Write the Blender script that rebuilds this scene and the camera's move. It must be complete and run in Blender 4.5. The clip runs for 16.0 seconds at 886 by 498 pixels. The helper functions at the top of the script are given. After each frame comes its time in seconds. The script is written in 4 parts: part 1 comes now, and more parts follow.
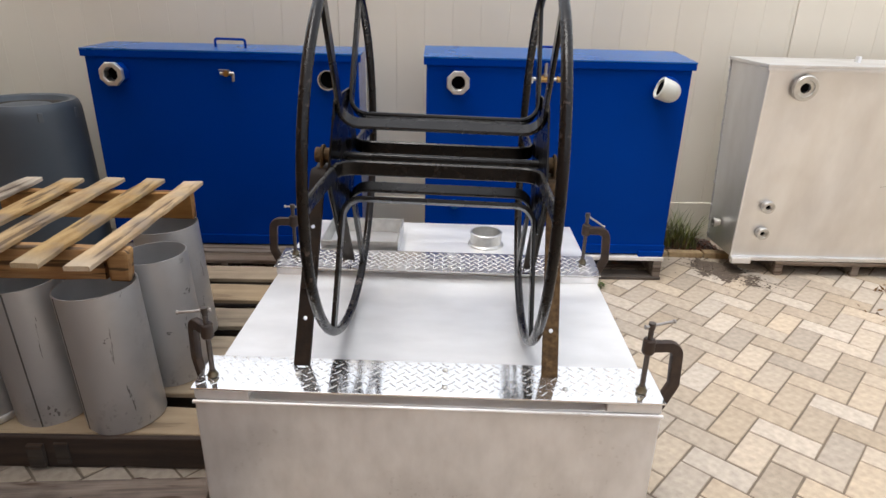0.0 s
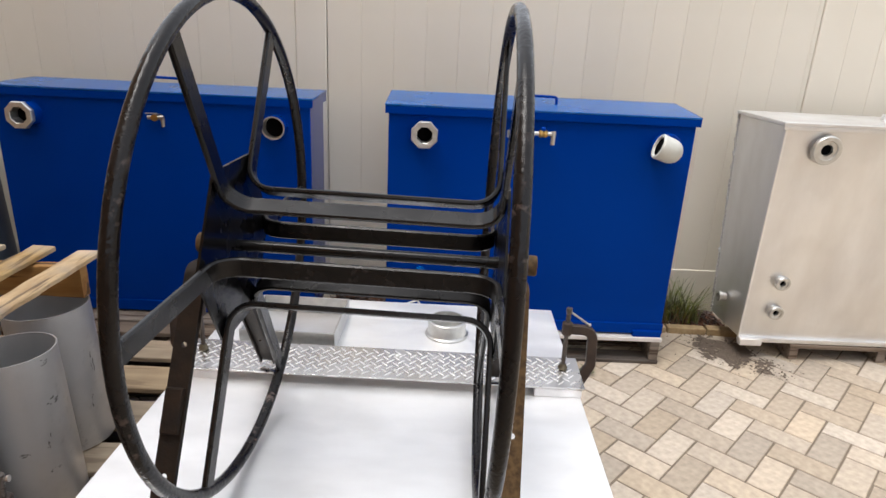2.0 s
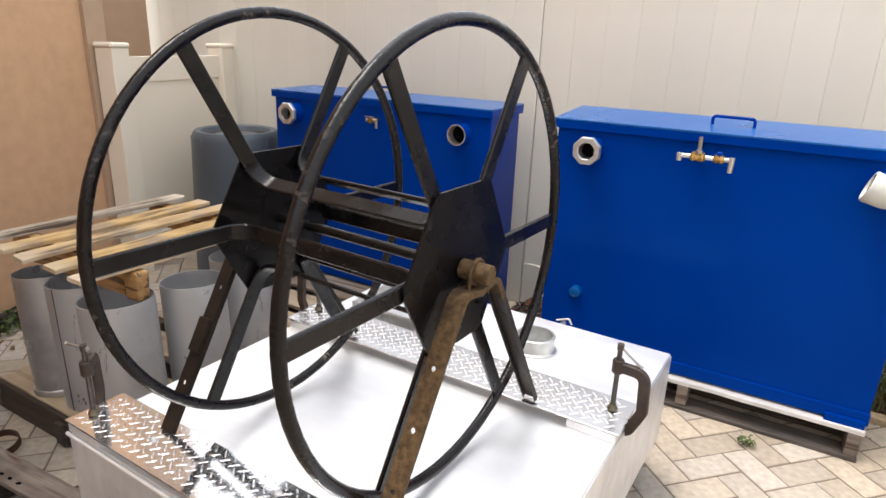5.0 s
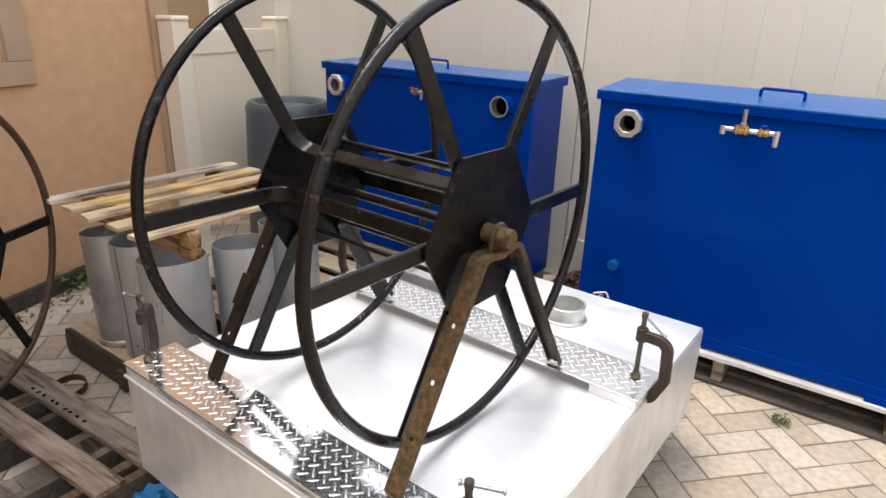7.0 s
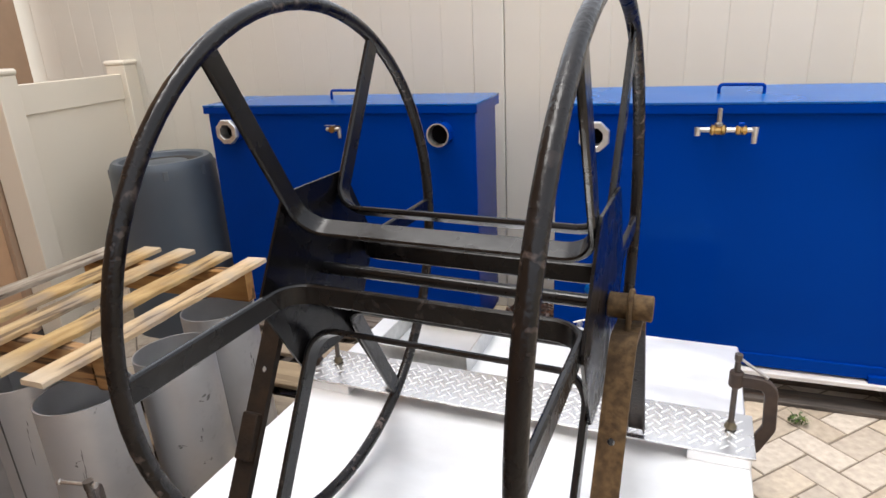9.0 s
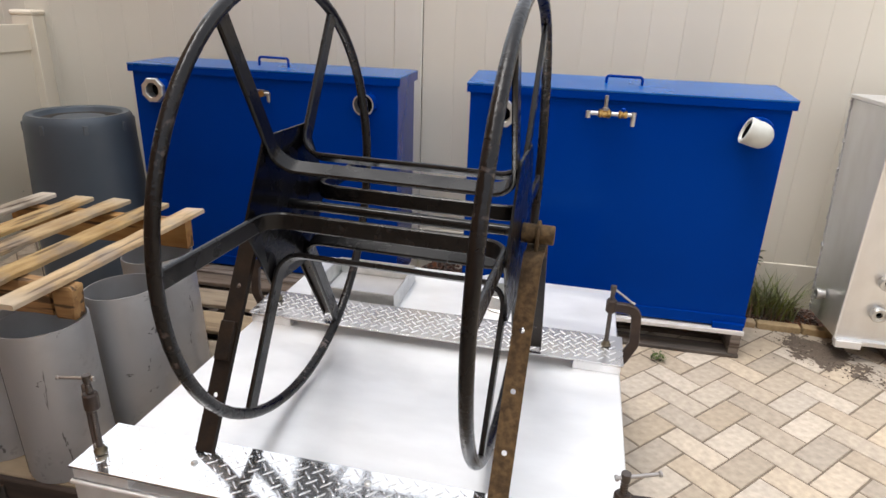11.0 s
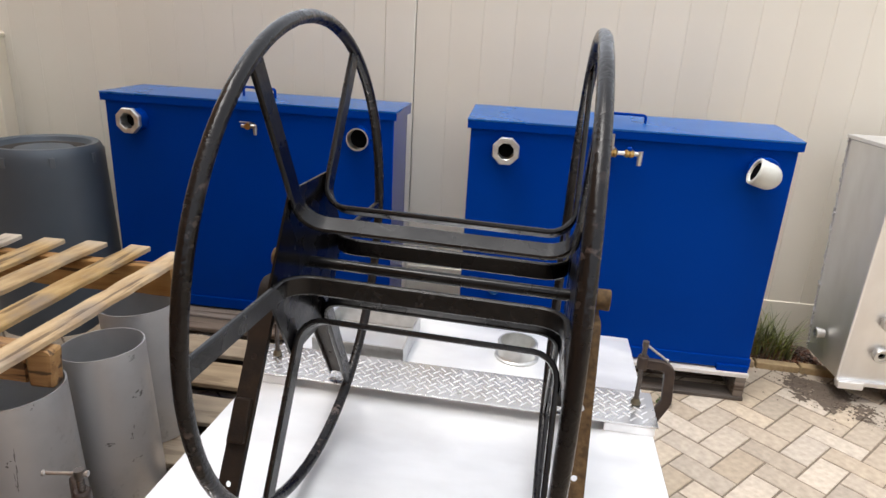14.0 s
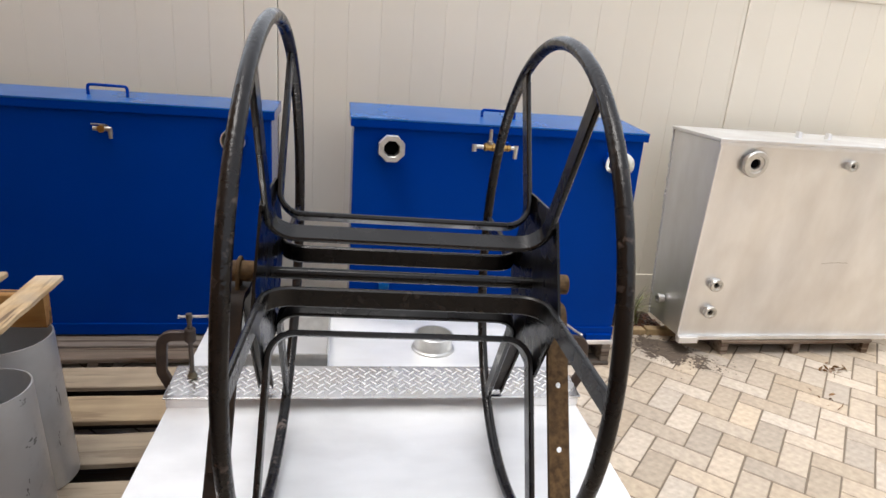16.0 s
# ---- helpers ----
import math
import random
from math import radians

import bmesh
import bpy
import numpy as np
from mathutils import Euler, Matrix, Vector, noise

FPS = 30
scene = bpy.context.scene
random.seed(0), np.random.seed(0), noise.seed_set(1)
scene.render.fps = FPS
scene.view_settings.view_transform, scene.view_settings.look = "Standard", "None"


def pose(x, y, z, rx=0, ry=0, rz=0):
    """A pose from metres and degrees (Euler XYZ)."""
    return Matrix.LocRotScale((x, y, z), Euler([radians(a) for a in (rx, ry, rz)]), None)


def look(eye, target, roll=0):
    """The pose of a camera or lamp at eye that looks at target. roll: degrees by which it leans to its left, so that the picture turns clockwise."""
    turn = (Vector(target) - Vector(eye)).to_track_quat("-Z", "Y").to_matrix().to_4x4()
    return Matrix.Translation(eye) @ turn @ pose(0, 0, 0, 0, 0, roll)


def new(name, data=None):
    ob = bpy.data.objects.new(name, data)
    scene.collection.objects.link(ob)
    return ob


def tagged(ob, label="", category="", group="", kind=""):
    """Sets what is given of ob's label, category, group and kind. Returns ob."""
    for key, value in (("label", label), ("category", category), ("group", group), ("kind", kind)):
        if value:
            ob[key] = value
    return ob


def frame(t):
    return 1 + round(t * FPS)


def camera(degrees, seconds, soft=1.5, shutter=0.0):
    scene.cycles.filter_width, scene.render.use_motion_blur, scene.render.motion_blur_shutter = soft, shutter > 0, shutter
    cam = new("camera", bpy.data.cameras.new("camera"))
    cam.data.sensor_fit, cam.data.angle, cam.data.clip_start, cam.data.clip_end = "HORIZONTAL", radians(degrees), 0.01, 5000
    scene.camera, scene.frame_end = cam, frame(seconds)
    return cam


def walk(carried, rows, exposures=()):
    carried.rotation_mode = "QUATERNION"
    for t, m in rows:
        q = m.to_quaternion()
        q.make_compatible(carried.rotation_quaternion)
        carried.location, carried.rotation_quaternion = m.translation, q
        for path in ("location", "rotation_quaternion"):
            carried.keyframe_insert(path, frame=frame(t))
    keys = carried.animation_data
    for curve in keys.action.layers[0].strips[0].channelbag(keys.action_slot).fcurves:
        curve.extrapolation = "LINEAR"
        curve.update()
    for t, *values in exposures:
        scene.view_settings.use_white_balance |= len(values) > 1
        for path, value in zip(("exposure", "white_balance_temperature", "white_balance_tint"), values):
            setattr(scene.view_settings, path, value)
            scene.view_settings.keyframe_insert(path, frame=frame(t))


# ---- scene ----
cam = camera(71.0, 16.0)
PATH = [
    (0, (0.629, 0.585, 1.378), (0.656, 2.44, 0.629), 1.4),
    (0.5, (0.633, 0.64, 1.413), (0.672, 2.535, 0.774), -0.1),
    (1, (0.666, 0.785, 1.42), (0.644, 2.699, 0.84), -0.3),
    (1.5, (0.727, 0.911, 1.405), (0.674, 2.806, 0.765), 0.6),
    (2, (0.770, 1.064, 1.392), (0.809, 2.953, 0.744), 2.8),
    (2.5, (0.833, 1.261, 1.386), (0.921, 3.142, 0.713), 3.8),
    (3, (0.958, 1.398, 1.372), (0.527, 3.23, 0.695), 3.3),
    (3.5, (1.077, 1.443, 1.396), (0.350, 3.186, 0.740), -0.2),
    (4, (1.222, 1.282, 1.403), (0.401, 3.009, 0.817), 2.8),
    (4.5, (1.347, 1.197, 1.415), (0.522, 2.909, 0.789), 3.8),
    (4.7, (1.404, 1.192, 1.411), (0.527, 2.875, 0.781), 3.1),
    (6.8, (1.627, 1.16, 1.385), (0.523, 2.674, 0.686), 1.2),
    (7, (1.563, 1.167, 1.399), (0.485, 2.692, 0.684), 1.9),
    (7.5, (1.402, 1.174, 1.414), (0.505, 2.823, 0.726), 1.5),
    (8, (1.262, 1.185, 1.396), (0.437, 2.867, 0.696), 3.2),
    (8.5, (1.117, 1.26, 1.39), (0.285, 2.962, 0.747), 0.6),
    (8.7, (1.049, 1.305, 1.389), (0.293, 3.038, 0.737), -1.8),
    (10.8, (0.902, 0.992, 1.384), (0.639, 2.858, 0.713), 3.6),
    (11, (0.981, 0.977, 1.395), (0.637, 2.814, 0.683), 2.1),
    (11.5, (1.14, 0.932, 1.386), (0.754, 2.74, 0.622), 3.1),
    (12, (1.202, 0.921, 1.382), (0.774, 2.718, 0.616), 1.6),
    (12.5, (1.187, 0.937, 1.414), (0.701, 2.754, 0.732), 0.5),
    (13, (1.083, 0.972, 1.426), (0.588, 2.796, 0.771), 1.0),
    (13.5, (0.909, 1.026, 1.428), (0.569, 2.886, 0.775), 1.1),
    (14, (0.788, 1.097, 1.423), (0.567, 2.978, 0.781), 3.3),
    (14.5, (0.68, 1.254, 1.406), (0.555, 3.162, 0.82), 0.7),
    (15, (0.605, 1.287, 1.413), (0.684, 3.195, 0.819), 1.9),
    (15.5, (0.522, 1.197, 1.422), (0.8, 3.076, 0.795), 3.5),
    (16, (0.494, 1.077, 1.42), (0.848, 2.945, 0.8), 4.6),
]
EXPOSURES = [(0.0, 0.42), (0.5, 0.52), (1.0, 0.52), (1.5, 0.42), (2.0, 0.47), (2.5, 0.49), (3.0, 0.69), (3.5, 1.07), (4.0, 1.10), (4.5, 1.00), (7.0, 0.80), (8.5, 0.86), (11.0, 0.54), (13.0, 0.55), (14.0, 0.61), (14.5, 0.72), (15.0, 0.85), (15.5, 0.75), (16.0, 0.52)]
walk(cam, [(t, look(eye, target, roll)) for t, eye, target, roll in PATH], EXPOSURES)

# ---- light: overcast daylight over an open yard ----
SUN_EL, SUN_AZ = 70.0, 245.0
world = bpy.data.worlds.new("sky_world")
scene.world = world
world.use_nodes = True
wn, wl = world.node_tree.nodes, world.node_tree.links
sky = wn.new("ShaderNodeTexSky")
sky.sky_type = "NISHITA"
sky.sun_disc = False
sky.sun_elevation, sky.sun_rotation = radians(SUN_EL), radians(SUN_AZ)
sky.dust_density = 4.0
pale = wn.new("ShaderNodeHueSaturation")
pale.inputs["Saturation"].default_value = 0.5
pale.inputs["Value"].default_value = 1.62
wl.new(sky.outputs["Color"], pale.inputs["Color"])
cloud = wn.new("ShaderNodeMix")
cloud.data_type = "RGBA"
cloud.inputs["Factor"].default_value = 0.5
cloud.inputs[7].default_value = (8.3, 8.4, 8.65, 1)
wl.new(pale.outputs["Color"], cloud.inputs[6])
wl.new(cloud.outputs[2], wn["Background"].inputs["Color"])
wn["Background"].inputs["Strength"].default_value = 0.15

sun = new("sun", bpy.data.lights.new("sun", "SUN"))
sun.data.energy, sun.data.angle, sun.data.color = 1.9, radians(32), (1.0, 0.975, 0.945)
az = radians(SUN_AZ)
sun.matrix_world = look((0, 0, 0), (-math.sin(az) * math.cos(radians(SUN_EL)), -math.cos(az) * math.cos(radians(SUN_EL)), -math.sin(radians(SUN_EL))))


# ---- materials ----
def mat(name, color, rough=0.5, metal=0.0, spec=0.5, var=0.0, scale=8.0, dark=None, stain=0.0, stain_scale=2.0, bump=0.0, bump_scale=60.0,
        stretch=(1, 1, 1), rough_var=0.0, island=0.0, coat=0.0, per_object=0.0, wear=None, wear_amount=0.32, ends=None, cracks=None, crack_amount=0.9, tint=None, stain_colour=None):
    """A surface with colour mottling at two scales, stains, fine relief and uneven gloss."""
    m = bpy.data.materials.new(name)
    m.use_nodes = True
    n, l = m.node_tree.nodes, m.node_tree.links
    b = n["Principled BSDF"]
    b.inputs["Roughness"].default_value, b.inputs["Metallic"].default_value = rough, metal
    b.inputs["Specular IOR Level"].default_value = spec
    b.inputs["Coat Weight"].default_value = coat
    if tint:
        b.inputs["Specular Tint"].default_value = (*tint, 1)
    b.inputs["Coat Roughness"].default_value = 0.08
    tc, mp = n.new("ShaderNodeTexCoord"), n.new("ShaderNodeMapping")
    mp.inputs["Scale"].default_value = stretch
    l.new(tc.outputs["Object"], mp.inputs["Vector"])

    def noise_node(sc, detail=5.0, vec=None):
        t = n.new("ShaderNodeTexNoise")
        t.inputs["Scale"].default_value, t.inputs["Detail"].default_value = sc, detail
        l.new(vec or mp.outputs["Vector"], t.inputs["Vector"])
        return t

    def ramp(src, lo, hi, c0, c1):
        r = n.new("ShaderNodeMapRange")
        r.inputs["From Min"].default_value, r.inputs["From Max"].default_value = lo, hi
        r.inputs["To Min"].default_value, r.inputs["To Max"].default_value = c0, c1
        l.new(src, r.inputs["Value"])
        return r.outputs["Result"]

    def mix(fac, a, c):
        x = n.new("ShaderNodeMix")
        x.data_type = "RGBA"
        for socket, v in ((x.inputs["Factor"], fac), (x.inputs[6], a), (x.inputs[7], c)):
            if hasattr(v, "is_linked"):
                l.new(v, socket)
            else:
                socket.default_value = v
        return x.outputs[2]

    base = (*color, 1)
    dk = (*(dark or [c * 0.55 for c in color]), 1)
    col = base
    if var:
        col = mix(ramp(noise_node(scale).outputs["Fac"], 0.35, 0.7, 0.0, var), col, dk)
    if stain:
        col = mix(ramp(noise_node(stain_scale, 8.0, tc.outputs["Object"]).outputs["Fac"], 0.5, 0.72, 0.0, stain), col, (*stain_colour, 1) if stain_colour else dk)
    if wear:
        sharp = noise_node(55.0, 6.0, tc.outputs["Object"]).outputs["Fac"]
        patch = noise_node(3.5, 3.0, tc.outputs["Object"]).outputs["Fac"]
        both = n.new("ShaderNodeMath")
        both.operation = "MULTIPLY"
        l.new(ramp(sharp, 0.58, 0.66, 0.0, 1.0), both.inputs[0])
        l.new(ramp(patch, 0.5, 0.66, 0.0, wear_amount), both.inputs[1])
        col = mix(both.outputs[0], col, (*wear, 1))
    if cracks:
        along = n.new("ShaderNodeMapping")
        along.inputs["Scale"].default_value = cracks
        l.new(tc.outputs["Object"], along.inputs["Vector"])
        if per_object:
            l.new(n.new("ShaderNodeObjectInfo").outputs["Random"], along.inputs["Location"])
        col = mix(ramp(noise_node(6.0, 3.0, along.outputs["Vector"]).outputs["Fac"], 0.57, 0.63, 0.0, crack_amount), col, (0.06, 0.032, 0.015, 1))
        cell = n.new("ShaderNodeTexVoronoi")
        cell.inputs["Scale"].default_value = 5.5
        l.new(tc.outputs["Object"], cell.inputs["Vector"])
        col = mix(ramp(cell.outputs["Distance"], 0.06, 0.16, 0.95, 0.0), col, (0.12, 0.055, 0.022, 1))
    if ends:
        sep, far = n.new("ShaderNodeSeparateXYZ"), n.new("ShaderNodeMath")
        far.operation = "ABSOLUTE"
        l.new(tc.outputs["Object"], sep.inputs[0])
        l.new(sep.outputs[1], far.inputs[0])
        col = mix(ramp(far.outputs[0], ends[0], ends[1], 0.0, 0.75), col, (*ends[2], 1))
    if island or per_object:
        if per_object:
            rnd = n.new("ShaderNodeObjectInfo").outputs["Random"]
        else:
            rnd = n.new("ShaderNodeNewGeometry").outputs["Random Per Island"]
        hsv = n.new("ShaderNodeHueSaturation")
        k = island or per_object
        l.new(ramp(rnd, 0, 1, 1 - k, 1 + k), hsv.inputs["Value"])
        mul = n.new("ShaderNodeMath")
        mul.operation = "FRACT"
        m7 = n.new("ShaderNodeMath")
        m7.operation = "MULTIPLY"
        m7.inputs[1].default_value = 7.31
        l.new(rnd, m7.inputs[0])
        l.new(m7.outputs[0], mul.inputs[0])
        l.new(ramp(mul.outputs[0], 0, 1, 1 - 1.1 * k, 1 + 1.1 * k), hsv.inputs["Saturation"])
        if hasattr(col, "is_linked"):
            l.new(col, hsv.inputs["Color"])
        else:
            hsv.inputs["Color"].default_value = col
        col = hsv.outputs["Color"]
    if hasattr(col, "is_linked"):
        l.new(col, b.inputs["Base Color"])
    else:
        b.inputs["Base Color"].default_value = col
    if rough_var:
        l.new(ramp(noise_node(scale * 0.7).outputs["Fac"], 0.3, 0.7, max(rough - rough_var, 0.02), rough + rough_var), b.inputs["Roughness"])
    if bump:
        bp = n.new("ShaderNodeBump")
        bp.inputs["Strength"].default_value, bp.inputs["Distance"].default_value = bump, 0.004
        l.new(noise_node(bump_scale).outputs["Fac"], bp.inputs["Height"])
        l.new(bp.outputs["Normal"], b.inputs["Normal"])
    return m


M_VINYL = mat("vinyl_beige", (0.675, 0.64, 0.553), 0.42, var=0.12, scale=3.0, dark=(0.52, 0.46, 0.37), stain=0.18, stain_scale=1.1, bump=0.05, bump_scale=25, per_object=0.02)
M_VINYLW = mat("vinyl_cream", (0.74, 0.66, 0.53), 0.42, var=0.1, scale=3.0, dark=(0.6, 0.54, 0.44), stain=0.2, stain_scale=1.5)
M_STUCCO = mat("stucco_tan", (0.56, 0.335, 0.185), 0.9, var=0.25, scale=14, stain=0.12, bump=0.5, bump_scale=180)
M_TRIM = mat("trim_brown", (0.40, 0.27, 0.175), 0.8, var=0.2, scale=10, bump=0.3, bump_scale=150)
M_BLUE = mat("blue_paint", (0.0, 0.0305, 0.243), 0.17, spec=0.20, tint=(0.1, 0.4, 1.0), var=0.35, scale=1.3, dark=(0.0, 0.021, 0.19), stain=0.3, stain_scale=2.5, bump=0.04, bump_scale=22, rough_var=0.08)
# Lid-top copy of blue_paint, lighter because sky light is put into its colour.
M_BLUELIT = mat("blue_paint_lit", (0.0, 0.078, 0.285), 0.27, spec=0.55, tint=(0.6, 0.85, 1.0), var=0.35, scale=1.3, dark=(0.0, 0.052, 0.24), stain=0.35, stain_scale=2.5, bump=0.04, bump_scale=22, rough_var=0.08)
M_ALU = mat("brushed_aluminium", (0.80, 0.805, 0.815), 0.40, 0.6, var=0.55, scale=16, dark=(0.57, 0.565, 0.56), stain=0.7, stain_scale=3.5, bump=0.05, bump_scale=120, stretch=(1, 1, 0.5), rough_var=0.1, wear=(0.3, 0.28, 0.25))
M_ALUTOP = mat("mill_aluminium", (0.9, 0.9, 0.895), 0.48, 0.7, var=0.35, scale=5, stretch=(1, 2.5, 1), dark=(0.66, 0.66, 0.65), stain=0.4, stain_scale=4.0, bump=0.03, bump_scale=90, rough_var=0.1)
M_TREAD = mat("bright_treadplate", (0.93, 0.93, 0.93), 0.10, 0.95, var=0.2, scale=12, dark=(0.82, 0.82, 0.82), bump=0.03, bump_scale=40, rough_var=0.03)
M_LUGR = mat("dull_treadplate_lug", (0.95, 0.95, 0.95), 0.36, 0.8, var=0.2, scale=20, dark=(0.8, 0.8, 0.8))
M_LUG = mat("treadplate_lug", (0.93, 0.93, 0.93), 0.24, 0.95, var=0.2, scale=20, dark=(0.8, 0.8, 0.8))
M_SILVER = mat("satin_aluminium", (0.83, 0.84, 0.85), 0.42, 0.95, var=0.6, scale=5, dark=(0.63, 0.62, 0.61), stain=0.45, stain_scale=2.6, bump=0.04, bump_scale=90, rough_var=0.1, stretch=(1.2, 1.2, 0.5))
M_TUBE = mat("dull_stainless", (0.56, 0.56, 0.56), 0.42, 0.6, var=0.3, scale=4, dark=(0.36, 0.36, 0.36), stain=0.6, stain_scale=5, bump=0.05, bump_scale=60, rough_var=0.14, stretch=(1, 1, 0.4), wear=(0.09, 0.085, 0.08), wear_amount=0.35, per_object=0.07)
M_BLACK = mat("worn_black_steel", (0.0028, 0.0024, 0.0025), 0.27, 0.0, spec=0.20, var=0.3, scale=16, dark=(0.006, 0.0055, 0.006), stain=0.8, stain_scale=9, bump=0.1, bump_scale=70, rough_var=0.12, wear=(0.05, 0.043, 0.04))
M_BAR = mat("glossy_black_bar", (0.0032, 0.0028, 0.003), 0.27, 0.0, spec=0.32, var=0.3, scale=16, dark=(0.006, 0.0055, 0.006), stain=0.8, stain_scale=9, bump=0.1, bump_scale=70, rough_var=0.10, wear=(0.05, 0.043, 0.04))
M_RIM = mat("worn_black_rim", (0.0035, 0.0028, 0.003), 0.26, 0.0, spec=0.28, var=0.5, scale=24, dark=(0.009, 0.0065, 0.006), stain=0.8, stain_scale=9, bump=0.30, bump_scale=120, rough_var=0.14, wear=(0.17, 0.13, 0.115), wear_amount=0.75)
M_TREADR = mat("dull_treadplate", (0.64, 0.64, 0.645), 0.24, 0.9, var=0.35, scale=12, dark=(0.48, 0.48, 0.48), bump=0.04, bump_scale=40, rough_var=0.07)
M_RUST = mat("rusty_steel", (0.126, 0.079, 0.036), 0.75, 0.0, spec=0.2, var=0.9, scale=80, dark=(0.04, 0.024, 0.012), stain=0.85, stain_scale=22, bump=0.4, bump_scale=130)
M_RIMRUST = mat("rusty_brown_rim", (0.085, 0.045, 0.03), 0.55, 0.0, spec=0.3, var=0.7, scale=18, dark=(0.03, 0.018, 0.014), stain=0.6, stain_scale=6, bump=0.2, bump_scale=90)
M_LEGREAR = mat("dark_leg_steel", (0.014, 0.011, 0.009), 0.5, 0.1, spec=0.3, var=0.7, scale=20, dark=(0.035, 0.024, 0.017), stain=0.7, stain_scale=9, bump=0.25, bump_scale=120)
M_LEG = mat("brown_leg_steel", (0.012, 0.009, 0.0075), 0.6, 0.0, spec=0.15, var=0.7, scale=30, dark=(0.028, 0.017, 0.010), stain=0.6, stain_scale=12, bump=0.3, bump_scale=120)
M_PINE = mat("pine_board", (0.56, 0.40, 0.205), 0.75, var=0.85, scale=6, dark=(0.30, 0.175, 0.07), crack_amount=0.72, stain=1.0, stain_scale=6, stain_colour=(0.25, 0.21, 0.17), bump=0.8, bump_scale=45, stretch=(6, 1.3, 6), per_object=0.16, ends=(0.33, 0.40, (0.50, 0.41, 0.29)), cracks=(6, 0.5, 6))
M_PINEG = mat("greyed_pine_board", (0.46, 0.39, 0.3), 0.8, var=0.9, scale=10, dark=(0.2, 0.15, 0.105), stain=0.6, stain_scale=10, bump=0.7, bump_scale=45, stretch=(9, 0.8, 9), ends=(0.30, 0.40, (0.7, 0.61, 0.48)), cracks=(6, 0.5, 6))
M_PINEX = mat("pine_stringer", (0.48, 0.285, 0.12), 0.7, var=0.85, scale=7, dark=(0.25, 0.12, 0.045), stain=0.5, stain_scale=4, bump=0.4, bump_scale=60, stretch=(0.6, 6, 6), per_object=0.12, cracks=(0.35, 7, 7))
M_WOOD = mat("weathered_pallet", (0.40, 0.31, 0.20), 0.8, var=0.6, scale=4, dark=(0.24, 0.175, 0.115), stain=0.45, stain_scale=7, bump=0.4, bump_scale=70, stretch=(0.6, 7, 7), per_object=0.14, cracks=(0.5, 5, 5), crack_amount=0.3)
M_WOODG = mat("grey_pallet", (0.2, 0.155, 0.12), 0.85, var=0.7, scale=6, dark=(0.09, 0.068, 0.05), stain=0.6, stain_scale=3, bump=0.4, bump_scale=70, stretch=(0.5, 9, 9), per_object=0.22, cracks=(0.35, 8, 8))
# Darkened board tone: the shade beneath pallet decks is put into it.
M_WOODD = mat("darkened_board", (0.085, 0.066, 0.052), 0.9, var=0.9, scale=7, dark=(0.03, 0.024, 0.02), stain=0.8, stain_scale=6, bump=0.5, bump_scale=70, stretch=(0.5, 9, 9), per_object=0.25, cracks=(0.4, 8, 8))
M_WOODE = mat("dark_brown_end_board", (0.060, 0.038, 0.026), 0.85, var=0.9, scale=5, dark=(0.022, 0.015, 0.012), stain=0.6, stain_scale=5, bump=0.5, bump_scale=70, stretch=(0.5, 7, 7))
M_WOODR = mat("ragged_grey_board", (0.25, 0.2, 0.165), 0.85, var=0.9, scale=8, dark=(0.09, 0.068, 0.052), stain=0.8, stain_scale=9, bump=0.6, bump_scale=50, stretch=(0.6, 9, 9), per_object=0.2, cracks=(0.7, 6, 6))
M_WOODW = mat("oversprayed_board", (0.62, 0.6, 0.58), 0.75, var=0.5, scale=5, dark=(0.38, 0.36, 0.34), stain=0.4, stain_scale=5, bump=0.3, bump_scale=70, stretch=(0.6, 7, 7))
M_SCUFF = mat("scuffed_plastic", (0.095, 0.11, 0.125), 0.6, var=0.4, scale=30)
M_SEAM = mat("dark_weld_seam", (0.13, 0.125, 0.12), 0.6, 0.4, var=0.5, scale=40)
M_SCRAPE = mat("scraped_dull_metal", (0.2, 0.195, 0.19), 0.6, 0.3, var=0.5, scale=60)
M_PLASTIC = mat("grey_blue_plastic", (0.064, 0.081, 0.100), 0.42, var=0.4, scale=5, dark=(0.044, 0.054, 0.063), stain=0.4, stain_scale=3, bump=0.05, bump_scale=40, rough_var=0.08)
M_GALV = mat("galvanised_fitting", (0.62, 0.62, 0.6), 0.38, 0.85, var=0.4, scale=40, bump=0.1, bump_scale=150)
M_CAN = mat("crumpled_galvanised_sheet", (0.5, 0.5, 0.5), 0.36, 0.7, var=0.5, scale=9, dark=(0.3, 0.3, 0.31), stain=0.6, stain_scale=12, bump=0.15, bump_scale=45, rough_var=0.12)
M_BRASS = mat("brass", (0.50, 0.32, 0.11), 0.28, 0.95, var=0.8, scale=40, dark=(0.26, 0.15, 0.05))
M_PVC = mat("white_pipe", (0.78, 0.76, 0.72), 0.4, var=0.1, scale=8)
M_ELBOW = mat("weathered_white_pipe", (0.54, 0.55, 0.51), 0.45, var=0.5, scale=14, dark=(0.42, 0.43, 0.38), stain=0.5, stain_scale=9, bump=0.15, bump_scale=90)
M_WELD = mat("dull_weld", (0.46, 0.455, 0.45), 0.6, 0.3, var=0.5, scale=60)
# Near-black for bores and nail holes; their inner shade is put into it.
M_VOID = mat("hole_shade", (0.004, 0.004, 0.0045), 0.9, spec=0.0, var=0.1)
M_IRON = mat("clamp_iron", (0.035, 0.024, 0.02), 0.5, 0.3, var=0.6, scale=30, dark=(0.075, 0.05, 0.035), bump=0.25, bump_scale=120)
